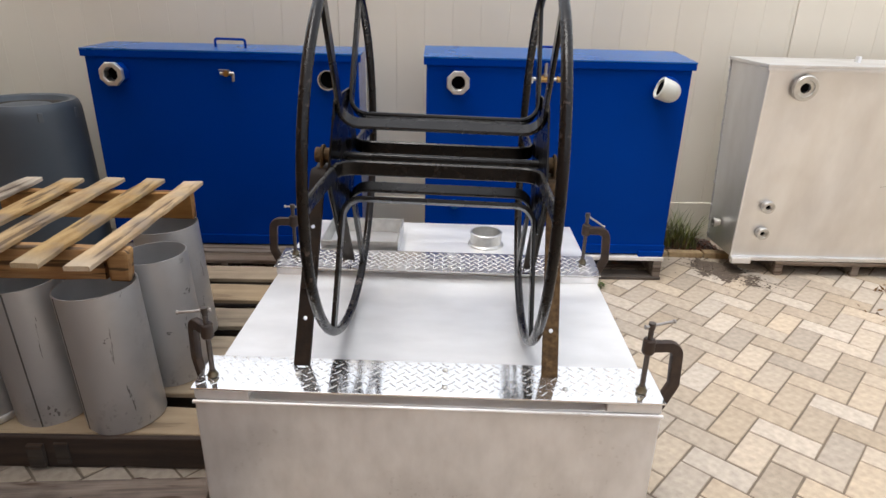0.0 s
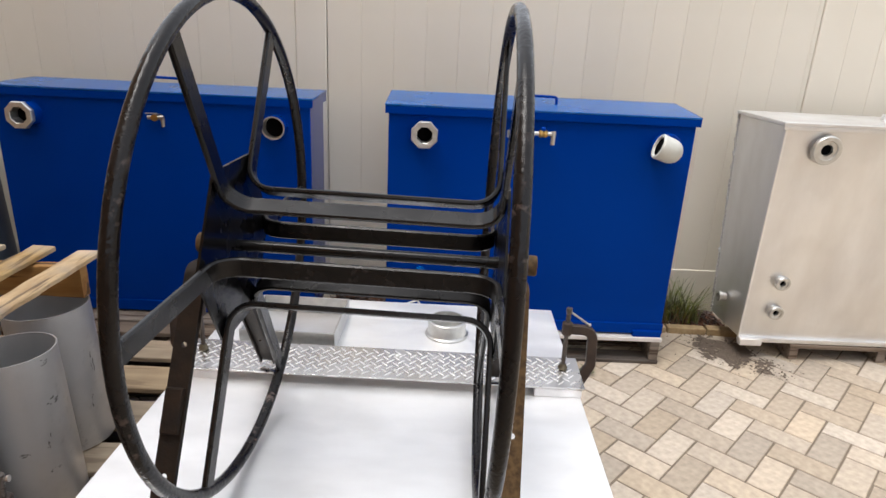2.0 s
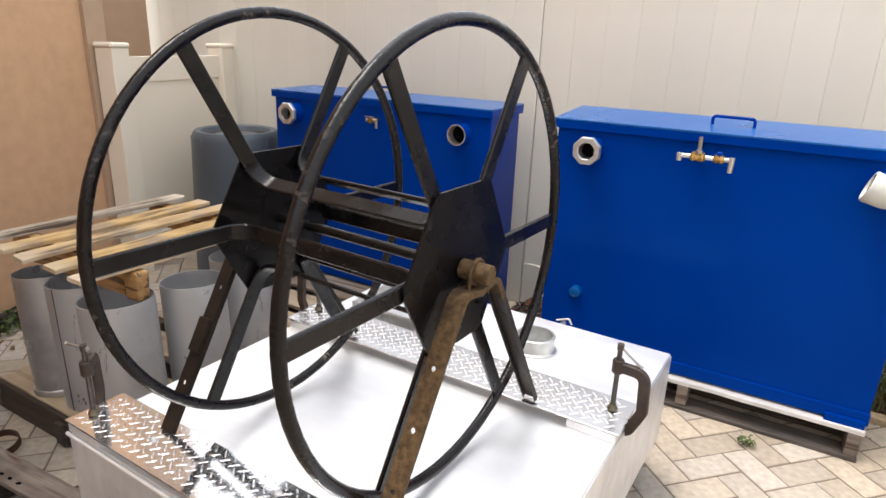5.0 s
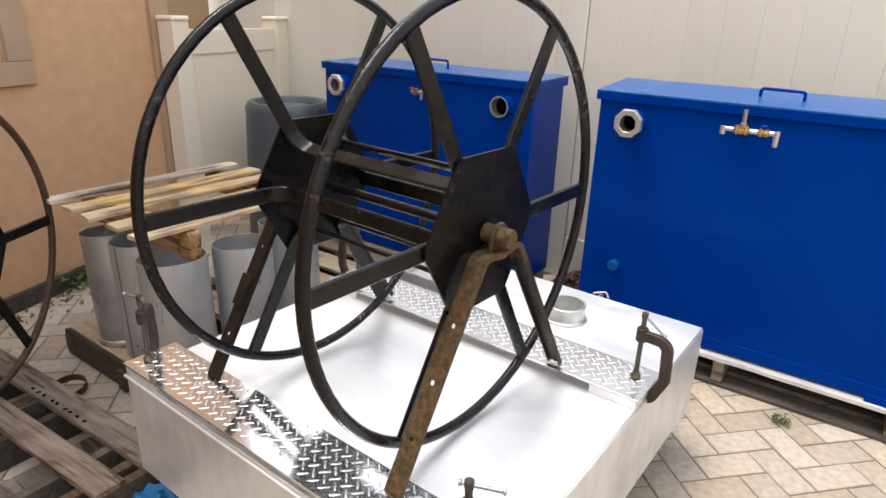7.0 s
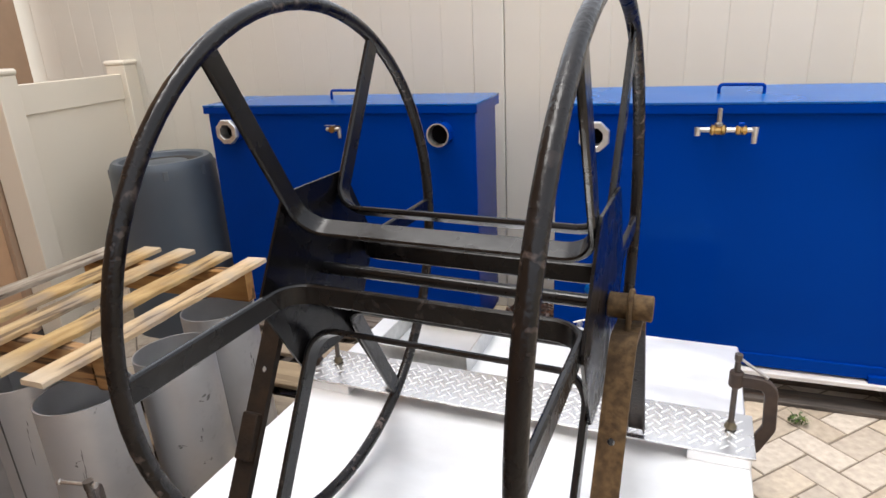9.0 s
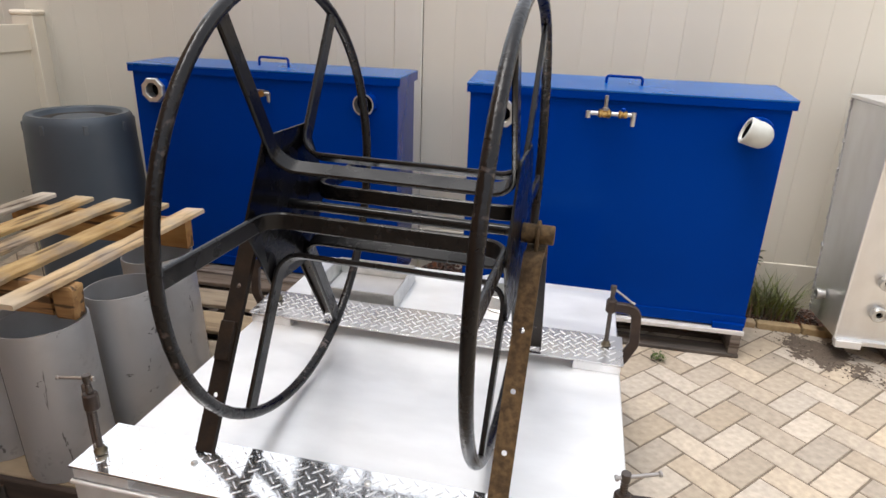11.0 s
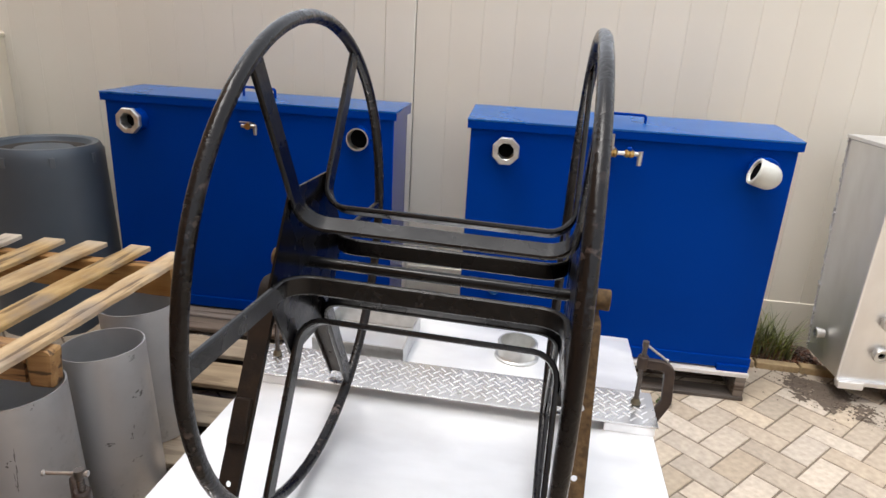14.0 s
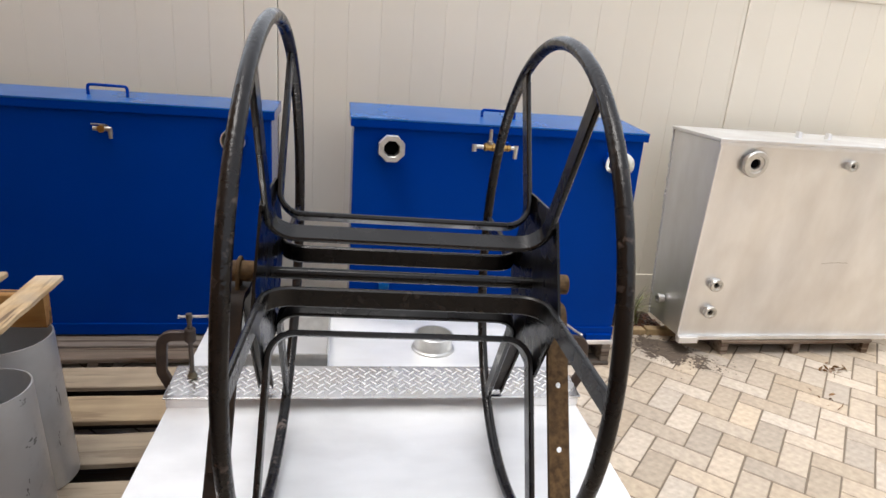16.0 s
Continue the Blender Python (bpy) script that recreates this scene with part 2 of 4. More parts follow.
M_PAD = mat("worn_brassy_pad", (0.17, 0.145, 0.10), 0.42, 0.8, var=0.5, scale=60)
M_SCREW = mat("dark_screw", (0.1, 0.085, 0.075), 0.4, 0.7, var=0.5, scale=60, dark=(0.05, 0.04, 0.035))
M_STEEL = mat("screw_steel", (0.42, 0.4, 0.38), 0.4, 0.9, var=0.5, scale=60, dark=(0.2, 0.18, 0.16))
M_PAVER = mat("concrete_paver", (0.445, 0.378, 0.297), 0.92, var=0.6, scale=34, dark=(0.25, 0.21, 0.17), stain=0.5, stain_scale=7, bump=0.5, bump_scale=190, per_object=0.18)
M_PAVERS = mat("concrete_paver_field", (0.445, 0.378, 0.297), 0.92, var=0.6, scale=34, dark=(0.29, 0.245, 0.195), stain=0.3, stain_scale=2, bump=0.5, bump_scale=190, island=0.18)
M_SAND = mat("joint_sand", (0.17, 0.135, 0.10), 0.95, var=0.5, scale=20, bump=0.5, bump_scale=200)
M_EDGING = mat("worn_tan_paver", (0.40, 0.31, 0.19), 0.92, var=0.7, scale=30, dark=(0.24, 0.17, 0.10), stain=0.6, stain_scale=8, bump=0.5, bump_scale=160, per_object=0.15)
M_MULCH = mat("mulch", (0.115, 0.066, 0.05), 0.95, var=0.6, scale=40, dark=(0.07, 0.04, 0.028), island=0.6)
M_LEAF = mat("leaf_green", (0.060, 0.100, 0.026), 0.6, var=0.5, scale=30, dark=(0.13, 0.13, 0.04), island=0.35)
M_GRASS = mat("grass_yellow_green", (0.13, 0.145, 0.045), 0.7, var=0.5, scale=30, dark=(0.07, 0.085, 0.025), island=0.35)
M_DRYLEAF = mat("dry_leaf", (0.17, 0.10, 0.05), 0.8, var=0.5, scale=30, island=0.3)
M_TARP = mat("blue_tarp", (0.01, 0.16, 0.36), 0.45, var=0.3, scale=20, bump=0.3, bump_scale=40)
M_GLASS = mat("window_glass", (0.9, 0.95, 0.96), 0.03, 0.0, 0.5)
M_GLASS.node_tree.nodes["Principled BSDF"].inputs["Transmission Weight"].default_value = 1.0
# Soil colour that also holds the shade beneath the silver tank.
M_DIRTSHADE = mat("dirt_film", (0.115, 0.088, 0.066), 0.95, var=0.6, scale=30, dark=(0.06, 0.045, 0.034), bump=0.5, bump_scale=150)
M_SOIL = mat("dark_soil", (0.035, 0.030, 0.026), 0.95, var=0.5, scale=60, island=0.3)


# ---- mesh tools ----
def mesh_of(bm, name, smooth=True, angle=35):
    bmesh.ops.recalc_face_normals(bm, faces=bm.faces)
    if smooth:
        for e in bm.edges:
            e.smooth = len(e.link_faces) == 2 and e.calc_face_angle(0) < radians(angle)
        flat = bm.faces.layers.int.get("flat")
        for fc in bm.faces:
            fc.smooth = not (flat and fc[flat]) and len(fc.verts) < 9
    me = bpy.data.meshes.new(name)
    bm.to_mesh(me)
    bm.free()
    return me


def part(name, bm, material, parent, label="", at=None, smooth=True):
    me = mesh_of(bm, name, smooth)
    me.materials.append(material)
    ob = new(name, me)
    ob.parent = parent
    if at is not None:
        ob.matrix_basis = at
    if label:
        tagged(ob, label)
    return ob


def thing(name, label, category, at, group="", kind=""):
    ob = new(name)
    ob.empty_display_size = 0.05
    ob.matrix_basis = at
    return tagged(ob, label, category, group, kind)


def add_box(bm, size, centre=(0, 0, 0), bevel=0.0, m=None):
    flat = bm.faces.layers.int.get("flat") or bm.faces.layers.int.new("flat")
    g = bmesh.ops.create_cube(bm, size=1.0, matrix=(m or Matrix()) @ Matrix.Translation(centre) @ Matrix.Diagonal((*size, 1)))
    if bevel:
        edges = list({e for v in g["verts"] for e in v.link_edges})
        old = set(bm.faces) - {fc for v in g["verts"] for fc in v.link_faces}
        bmesh.ops.bevel(bm, geom=edges, offset=bevel, segments=2, affect="EDGES", profile=0.5)
        for fc in sorted(set(bm.faces) - old, key=lambda q: -q.calc_area())[:6]:
            fc[flat] = 1
    return bm


def box(size, centre=(0, 0, 0), bevel=0.002, m=None):
    return add_box(bmesh.new(), size, centre, bevel, m)


def add_lathe(bm, profile, segs=32, m=None, closed=False):
    """Turns (radius, height) pairs round z; closed joins the last pair to the first."""
    m = m or Matrix()
    rings = []
    for r, z in profile:
        if r < 1e-6:
            rings.append([bm.verts.new(m @ Vector((0, 0, z)))])
        else:
            rings.append([bm.verts.new(m @ Vector((r * math.cos(2 * math.pi * k / segs), r * math.sin(2 * math.pi * k / segs), z))) for k in range(segs)])
    pairs = list(zip(rings, rings[1:] + ([rings[0]] if closed else [])))
    for a, c in pairs if closed else pairs[: len(rings) - 1]:
        for k in range(segs):
            j = (k + 1) % segs
            if len(a) == 1 and len(c) == 1:
                continue
            if len(a) == 1:
                bm.faces.new((a[0], c[k], c[j]))
            elif len(c) == 1:
                bm.faces.new((a[k], a[j], c[0]))
            else:
                bm.faces.new((a[k], a[j], c[j], c[k]))
    return bm


def lathe(profile, segs=32, m=None, closed=False):
    return add_lathe(bmesh.new(), profile, segs, m, closed)


def add_sweep(bm, path, profile, normal, closed=False):
    """Sweeps a section (a along normal, b across the path) along a path in one plane."""
    normal = Vector(normal).normalized()
    pts = [Vector(p) for p in path]
    rings = []
    for k, p in enumerate(pts):
        if closed:
            t0, t1 = p - pts[k - 1], pts[(k + 1) % len(pts)] - p
        else:
            t0 = p - pts[k - 1] if k else pts[1] - p
            t1 = pts[k + 1] - p if k + 1 < len(pts) else t0
        t0, t1 = t0.normalized(), t1.normalized()
        t = (t0 + t1).normalized()
        grow = 1 / max(t.dot(t0), 0.5)
        side = t.cross(normal).normalized()
        rings.append([bm.verts.new(p + normal * a + side * b * grow) for a, b in profile])
    n = len(profile)
    for a, c in zip(rings, rings[1:] + ([rings[0]] if closed else [])):
        if a is c:
            continue
        for k in range(n):
            bm.faces.new((a[k], a[(k + 1) % n], c[(k + 1) % n], c[k]))
    if not closed:
        bm.faces.new(rings[0])
        bm.faces.new(rings[-1])
    return bm


def sweep(path, profile, normal, closed=False):
    return add_sweep(bmesh.new(), path, profile, normal, closed)


def rounded(points, radius, steps=5):
    """A polyline with its corners rounded off."""
    pts = [Vector(p) for p in points]
    out = [pts[0]]
    for a, p, c in zip(pts, pts[1:], pts[2:]):
        d0, d1 = (a - p).normalized(), (c - p).normalized()
        half = d0.angle(d1) / 2
        back = radius / math.tan(half)
        centre = p + (d0 + d1).normalized() * radius / math.sin(half)
        s, e = p + d0 * back - centre, p + d1 * back - centre
        for k in range(steps + 1):
            out.append(centre + s.normalized().slerp(e.normalized(), k / steps) * radius)
    return out + [pts[-1]]


def circle(r, n=12):
    return [(r * math.cos(2 * math.pi * k / n), r * math.sin(2 * math.pi * k / n)) for k in range(n)]


def channel(w, d, t):
    """A C section: web w wide, flanges d deep, t thick."""
    h = w / 2
    return [(-h, 0), (h, 0), (h, d), (h - t, d), (h - t, t), (-h + t, t), (-h + t, d), (-h, d)]


def flat_bar(w, t, r):
    """A flat bar section with eased corners."""
    h, k = w / 2, t / 2
    return [(-h + r, -k), (h - r, -k), (h, -k + r), (h, k - r), (h - r, k), (-h + r, k), (-h, k - r), (-h, -k + r)]


def ring_m(axis):
    return {"x": Matrix.Rotation(math.pi / 2, 4, "Y"), "y": Matrix.Rotation(math.pi / 2, 4, "X"), "z": Matrix()}[axis]


def prism(outline, depth, m=None, bevel=0.0):
    """A flat plate: outline in x, y, depth along z from 0."""
    bm = bmesh.new()
    m = m or Matrix()
    lo = [bm.verts.new(m @ Vector((x, y, 0))) for x, y in outline]
    hi = [bm.verts.new(m @ Vector((x, y, depth))) for x, y in outline]
    bm.faces.new(lo)
    bm.faces.new(hi)
    n = len(outline)
    for k in range(n):
        bm.faces.new((lo[k], lo[(k + 1) % n], hi[(k + 1) % n], hi[k]))
    if bevel:
        bmesh.ops.bevel(bm, geom=list(bm.edges), offset=bevel, segments=1, affect="EDGES")
    return bm


def plank(length, width, thick, seed, along="x"):
    """A sawn board with slightly bowed, nicked edges; its middle lies at the origin."""
    r, bm = random.Random(seed), bmesh.new()
    rings, steps, bow, crook = [], 12, r.uniform(-0.004, 0.004), r.uniform(-0.004, 0.004)
    for k in range(steps + 1):
        u = k / steps * 2 - 1
        x = u * length / 2 + (r.uniform(-0.005, 0.005) if k in (0, steps) else 0)
        w0, w1 = [width / 2 + (r.uniform(-0.006, 0.0) if r.random() < 0.3 else r.uniform(-0.001, 0.001)) for _ in (0, 1)]
        dy, dz, c = crook * (1 - u * u), bow * (1 - u * u), 0.003
        sec = [(-w0, -thick / 2), (w1, -thick / 2), (w1, thick / 2 - c), (w1 - c, thick / 2), (-w0 + c, thick / 2), (-w0, thick / 2 - c)]
        skew = r.uniform(-0.006, 0.006) if k in (0, steps) else 0
        pts = [(x + skew * y / width, y + dy, z + dz) for y, z in sec]
        rings.append([bm.verts.new(p if along == "x" else (p[1], p[0], p[2])) for p in pts])
    for a, c in zip(rings, rings[1:]):
        for k in range(6):
            bm.faces.new((a[k], a[(k + 1) % 6], c[(k + 1) % 6], c[k]))
    bm.faces.new(rings[0])
    bm.faces.new(rings[-1])
    return bm


def leg_bar(p0, p1, w, d, t, holes, r):
    """A straight channel leg whose web has round holes right through it."""
    p0, p1 = Vector(p0), Vector(p1)
    along, n = (p1 - p0).normalized(), Vector((1, 0, 0))
    side, length, h = along.cross(n), (p1 - p0).length, w / 2
    bm = bmesh.new()

    def at(s, a, b):
        return bm.verts.new(p0 + along * s + n * a + side * b)

    cuts = [0.0] + [q for k in holes for q in (k * length - h, k * length + h)] + [length]
    for s0, s1 in zip(cuts[::2], cuts[1::2]):
        lo, hi = [[at(s, a, b) for s, a in ((s0, -h), (s1, -h), (s1, h), (s0, h))] for b in (0, t)]
        bm.faces.new(lo)
        bm.faces.new(hi)
        for k in range(4):
            bm.faces.new((lo[k], lo[(k + 1) % 4], hi[(k + 1) % 4], hi[k]))
    for q in holes:
        rows = []
        for b in (0, t):
            ring, rim = [], []
            for k in range(24):
                c, s_ = math.cos(math.pi * k / 12), math.sin(math.pi * k / 12)
                g = h / max(abs(c), abs(s_))
                ring.append(at(q * length + r * c, r * s_, b))
                rim.append(at(q * length + g * c, g * s_, b))
            rows.append((ring, rim))
        for k in range(24):
            j = (k + 1) % 24
            for ring, rim in rows:
                bm.faces.new((ring[k], ring[j], rim[j], rim[k]))
            bm.faces.new((rows[0][0][k], rows[0][0][j], rows[1][0][j], rows[1][0][k]))
            if abs(math.sin(math.pi * (k + 0.5) / 12)) > 0.71:
                bm.faces.new((rows[0][1][k], rows[0][1][j], rows[1][1][j], rows[1][1][k]))
    for a in (-h, h - t):
        add_sweep(bm, [p0, p1], [(a, t), (a + t, t), (a + t, d), (a, d)], (1, 0, 0))
    return bm


# ---- ground and walls ----
bm = bmesh.new()
bmesh.ops.create_grid(bm, x_segments=8, y_segments=8, size=150, matrix=Matrix.Translation((0, 0, -0.0028)))
ground = tagged(part("ground", bm, M_SAND, None, smooth=False), "sandy ground under concrete pavers", "ground", kind="structure")

WALL_Y, PITCH, POST = 4.235, 0.1556, 0.148


def fence_board(width, height):
    """One hollow vinyl board with rounded grooves at both edges."""
    w = width / 2
    outline = [(-w + 0.0001, 0.010), (-w + 0.0001, 0.0018), (-w + 0.0028, 0), (w - 0.0028, 0), (w - 0.0001, 0.0018), (w - 0.0001, 0.010)]
    return prism(outline, height)


def fence(name, m, posts, bays, label, material, height=1.90):
    """Posts at the given places; each bay runs from x0 to x1 with a groove at g and every pitch from it."""
    root = thing(name, label, "fence", m, kind="structure")
    shapes = {}
    for x0, x1, g in bays:
        cuts = [x0] + [q for q in (g + k * PITCH for k in range(-40, 40)) if x0 + 0.02 < q < x1 - 0.02] + [x1]
        for c0, c1 in zip(cuts, cuts[1:]):
            wide = round(c1 - c0, 4)
            if wide not in shapes:
                shapes[wide] = mesh_of(fence_board(wide, height - 0.26), "board", False)
                shapes[wide].materials.append(material)
            ob = new("board", shapes[wide])
            ob.parent = root
            ob.matrix_basis = pose((c0 + c1) / 2, 0, 0.18)
        part("rail", box((x1 - x0, 0.03, 0.245), ((x0 + x1) / 2, 0.009, 0.1225), 0.004), material, root)
        part("rail", box((x1 - x0, 0.05, 0.09), ((x0 + x1) / 2, 0.018, height - 0.045), 0.006), material, root)
    for p in posts:
        part("post", box((POST, 0.127, height + 0.05), (p, 0.058, (height + 0.05) / 2), 0.006), material, root)
        part("post_cap", prism([(-0.08, -0.07), (0.08, -0.07), (0.08, 0.07), (-0.08, 0.07)], 0.025, pose(p, 0.061, height + 0.05), 0.006), material, root)
    x0, x1 = bays[0][0], bays[-1][1]
    part("backing", box((x1 - x0, 0.012, height - 0.1), ((x0 + x1) / 2, 0.045, height / 2), 0.0), material, root)
    return root


fence("wall_north", pose(0, WALL_Y, 0), (0.151, 2.675, 5.15), ((-2.95, 0.0755, 0.0755), (0.2285, 2.5975, 0.394), (2.7505, 5.0745, 2.757)), "tall beige vinyl privacy fence of tongue-and-groove boards", M_VINYL)
# Its unseen upper part is added height that holds back sky light.
tagged(part("wall_far", box((0.12, 1.32, 4.4), (-2.76, 3.46, 2.2), 0.004), M_TRIM, None), "shaded brown house wall beyond the gate", "wall", kind="structure")

# house wall with its corner trim and window
HOUSE = pose(-1.93, 3.22, 0, 0, 0, 16.5)
house = thing("wall_west", "orange-tan stucco house wall with brown corner trim", "wall", HOUSE, kind="structure")
# The unseen upper height is added to shade the left tank and fence.
part("wall", box((0.2, 0.87, 6.4), (-0.1, -0.475, 3.2), 0.003), M_STUCCO, house)
part("wall", box((0.2, 0.80, 1.10), (-0.1, -1.31, 0.55), 0.0), M_STUCCO, house)
part("wall", box((0.2, 0.80, 4.3), (-0.1, -1.31, 4.25), 0.0), M_STUCCO, house)
part("wall", box((0.2, 5.2, 6.4), (-0.1, -4.31, 3.2), 0.003), M_STUCCO, house)
part("trim", box((0.235, 0.14, 6.4), (-0.095, 0.03, 3.2), 0.004), M_TRIM, house, "brown corner board")
part("base_strip", box((0.03, 4.0, 0.085), (0.012, -2.0, 0.0425), 0.004), M_WOODD, house, "dark base strip along the ground")

win = thing("window_1", "window with wide brown trim in the stucco wall", "window", HOUSE @ pose(0, 0, 0.03), kind="structure")
for y, z, sy, sz in ((-1.31, 1.048, 1.04, 0.104), (-1.31, 2.152, 1.04, 0.104), (-0.85, 1.60, 0.12, 0.998), (-1.77, 1.60, 0.12, 0.998)):
    part("trim", box((0.024, sy, sz), (0.0125, y, z), 0.004), M_TRIM, win, "wide brown trim board")
for y, z, sy, sz in ((-1.31, 1.118, 0.80, 0.036), (-1.31, 2.082, 0.80, 0.036), (-0.928, 1.60, 0.036, 0.926), (-1.692, 1.60, 0.036, 0.926)):
    part("window_frame", box((0.06, sy, sz), (-0.05, y, z), 0.003), M_PVC, win, "white inner frame")
part("pane", box((0.005, 0.728, 0.926), (-0.055, -1.31, 1.60), 0.0), M_GLASS, win)
part("blind", box((0.008, 0.79, 0.99), (-0.15, -1.31, 1.60), 0.0), M_PVC, win, "pale backing sheet behind the glass")

gate = thing("vinyl_gate", "low cream vinyl fence panel between two capped posts", "fence", pose(-1.855, 3.29, 0, 0, 0, 11.5), kind="structure")
for gy in (0, 0.895):
    part("post", box((0.118, 0.118, 1.30), (0, gy, 0.65), 0.005), M_VINYLW, gate)
    part("post_cap", prism([(-0.067, -0.067), (0.067, -0.067), (0.067, 0.067), (-0.067, 0.067)], 0.03, pose(0, gy, 1.30), 0.01), M_VINYLW, gate)
part("panel", box((0.03, 0.80, 1.05), (0, 0.447, 0.62), 0.003), M_VINYLW, gate)
part("rail", box((0.05, 0.80, 0.14), (0.002, 0.447, 1.185), 0.005), M_VINYLW, gate)
part("rail", box((0.05, 0.80, 0.14), (0.002, 0.447, 0.15), 0.005), M_VINYLW, gate)

# plain unseen walls, added to close the yard behind the camera
# The tan is set so that black and blue surfaces reflect less light.
tagged(part("wall_south", box((12, 0.2, 3.0), (1.5, -4.2, 1.5), 0.0), M_STUCCO, None), "plain tan stucco wall", "wall", kind="structure")
tagged(part("wall_east", box((0.1, 9, 1.83), (5.3, 0.2, 0.915), 0.0), M_VINYL, None), "plain beige vinyl fence", "wall", kind="structure")


# ---- aluminium tank with the hose reel standing on it ----
BOX_AT = pose(0.050, 1.848, 0, 0, 0, -1.7)
BW, BD, BZ0, BZ1, ST = 1.135, 1.325, 0.15, 0.458, 0.495
tank = thing("aluminium_tank", "large bare aluminium tank with two treadplate strips across its top", "tank", BOX_AT)
part("body", box((BW - 0.004, BD, BZ1 - BZ0), (BW / 2, BD / 2, (BZ0 + BZ1) / 2), 0.006), M_ALU, tank)
part("top_sheet", box((BW - 0.012, BD - 0.012, 0.006), (BW / 2, BD / 2, BZ1 + 0.003), 0.002), M_ALUTOP, tank, "bright mill-finish top sheet")
part("weld_seam", sweep([(0.0, -0.001, BZ1), (BW, -0.001, BZ1)], circle(0.005, 8), (0, 0, 1)), M_ALU, tank, "pale weld bead along the edge")


def treadplate(v0, v1, material, tilt):
    """A strip of diamond plate on two end angles, with its raised bars."""
    swing = Matrix.Translation((0, v0, ST)) @ Matrix.Rotation(radians(tilt), 4, "X") @ Matrix.Translation((0, -v0, -ST))
    level = swing.inverted()
    strip = part("treadplate", box((BW + 0.006, v1 - v0, 0.005), (BW / 2, (v0 + v1) / 2, ST - 0.0025), 0.001), material, tank, "bright diamond-pattern treadplate strip", at=swing)
    lug = [(-0.0150, 0.0), (-0.0125, 0.0019), (0.0, 0.0026), (0.0125, 0.0019), (0.0150, 0.0), (0.0125, -0.0019), (0.0, -0.0026), (-0.0125, -0.0019)]
    bars = bmesh.new()
    pitch, ca = 0.0227, math.sqrt(0.5)
    reach = int(BW / pitch) + 4
    for i in range(-reach, reach):
        for j in range(-reach, reach):
            x, y = (i - j) * pitch * ca, v0 + (i + j) * pitch * ca + 0.008
            if not (0.012 < x < BW - 0.012 and v0 + 0.011 < y < v1 - 0.011):
                continue
            a = radians(45 if (i + j) % 2 else -45)
            sa, c1 = math.sin(a), math.cos(a)
            lo = [bars.verts.new((x + px * c1 - py * sa, y + px * sa + py * c1, ST - 0.0005)) for px, py in lug]
            hi = [bars.verts.new((x + 0.72 * (px * c1 - py * sa), y + 0.72 * (px * sa + py * c1), ST + (0.0010 if material is M_TREAD else 0.0016))) for px, py in lug]
            bars.faces.new(hi)
            for k in range(8):
                bars.faces.new((lo[k], lo[(k + 1) % 8], hi[(k + 1) % 8], hi[k]))
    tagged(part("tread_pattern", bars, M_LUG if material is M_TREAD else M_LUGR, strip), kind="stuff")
    for x0, x1 in ((0.004, 0.135), (BW - 0.135, BW - 0.004)):
        part("end_angle", box((x1 - x0, v1 - v0 - 0.004, ST - 0.006 - BZ1 - 0.006), ((x0 + x1) / 2, (v0 + v1) / 2, (ST - 0.006 + BZ1 + 0.006) / 2), 0.002), M_ALU, strip, at=level)
    part("angle_web", box((BW - 0.28, 0.005, ST - 0.006 - BZ1 - 0.007), (BW / 2, v0 + 0.045, (ST + BZ1) / 2), 0.001), M_ALU, strip, at=level)
    for bx, by in ((0.24, 0.5), (0.61, 0.25), (0.61, 0.75), (0.905, 0.3)):
        part("bolt", lathe([(0.0, 0.005), (0.004, 0.005), (0.007, 0.003), (0.007, 0.0), (0.009, 0.0), (0.009, -0.002)], 6, pose(bx, v0 + by * (v1 - v0), ST + 0.0005)), M_GALV, strip)


treadplate(0.0, 0.150, M_TREAD, 0.0)
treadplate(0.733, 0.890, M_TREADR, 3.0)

# filler collar and open hatch frame behind the rear strip
part("filler_collar", lathe([(0.072, 0), (0.070, 0.006), (0.0645, 0.009), (0.062, 0.014), (0.062, 0.046), (0.0645, 0.048), (0.0645, 0.053), (0.062, 0.055), (0.056, 0.055), (0.055, 0.002), (0, 0.002)], 40, pose(0.752, 1.085, BZ1 + 0.005)), M_GALV, tank, "short round filler pipe collar")
hatch = bmesh.new()
for sx, sy, cx, cy in ((0.285, 0.006, 0.2675, 0.925), (0.285, 0.006, 0.2675, 1.185), (0.006, 0.266, 0.125, 1.055), (0.006, 0.266, 0.410, 1.055)):
    add_box(hatch, (sx, sy, 0.062), (cx, cy, BZ1 + 0.036), 0.001)
part("hatch_floor", box((0.27, 0.25, 0.004), (0.2675, 1.055, BZ1 + 0.0085), 0.0), M_SILVER, tank)
part("hatch_frame", hatch, M_GALV, tank, "open rectangular hatch frame")

for v, nm in ((0.12, "tank_skid"), (1.1, "tank_skid")):
    s = thing(nm, "weathered timber bearer under the aluminium tank", "timber", pose(0.15, 1.85 + v, 0, 0, 0, -1.7), "timber bearers")
    part("timber", box((1.0, 0.09, BZ0 - 0.002), (0.47, 0, (BZ0 - 0.002) / 2), 0.004), M_WOODG, s)


# ---- hose reel ----
R_RIM, R_TUBE, HALF, AXLE_Z = 0.478, 0.0125, 0.2587, 0.967


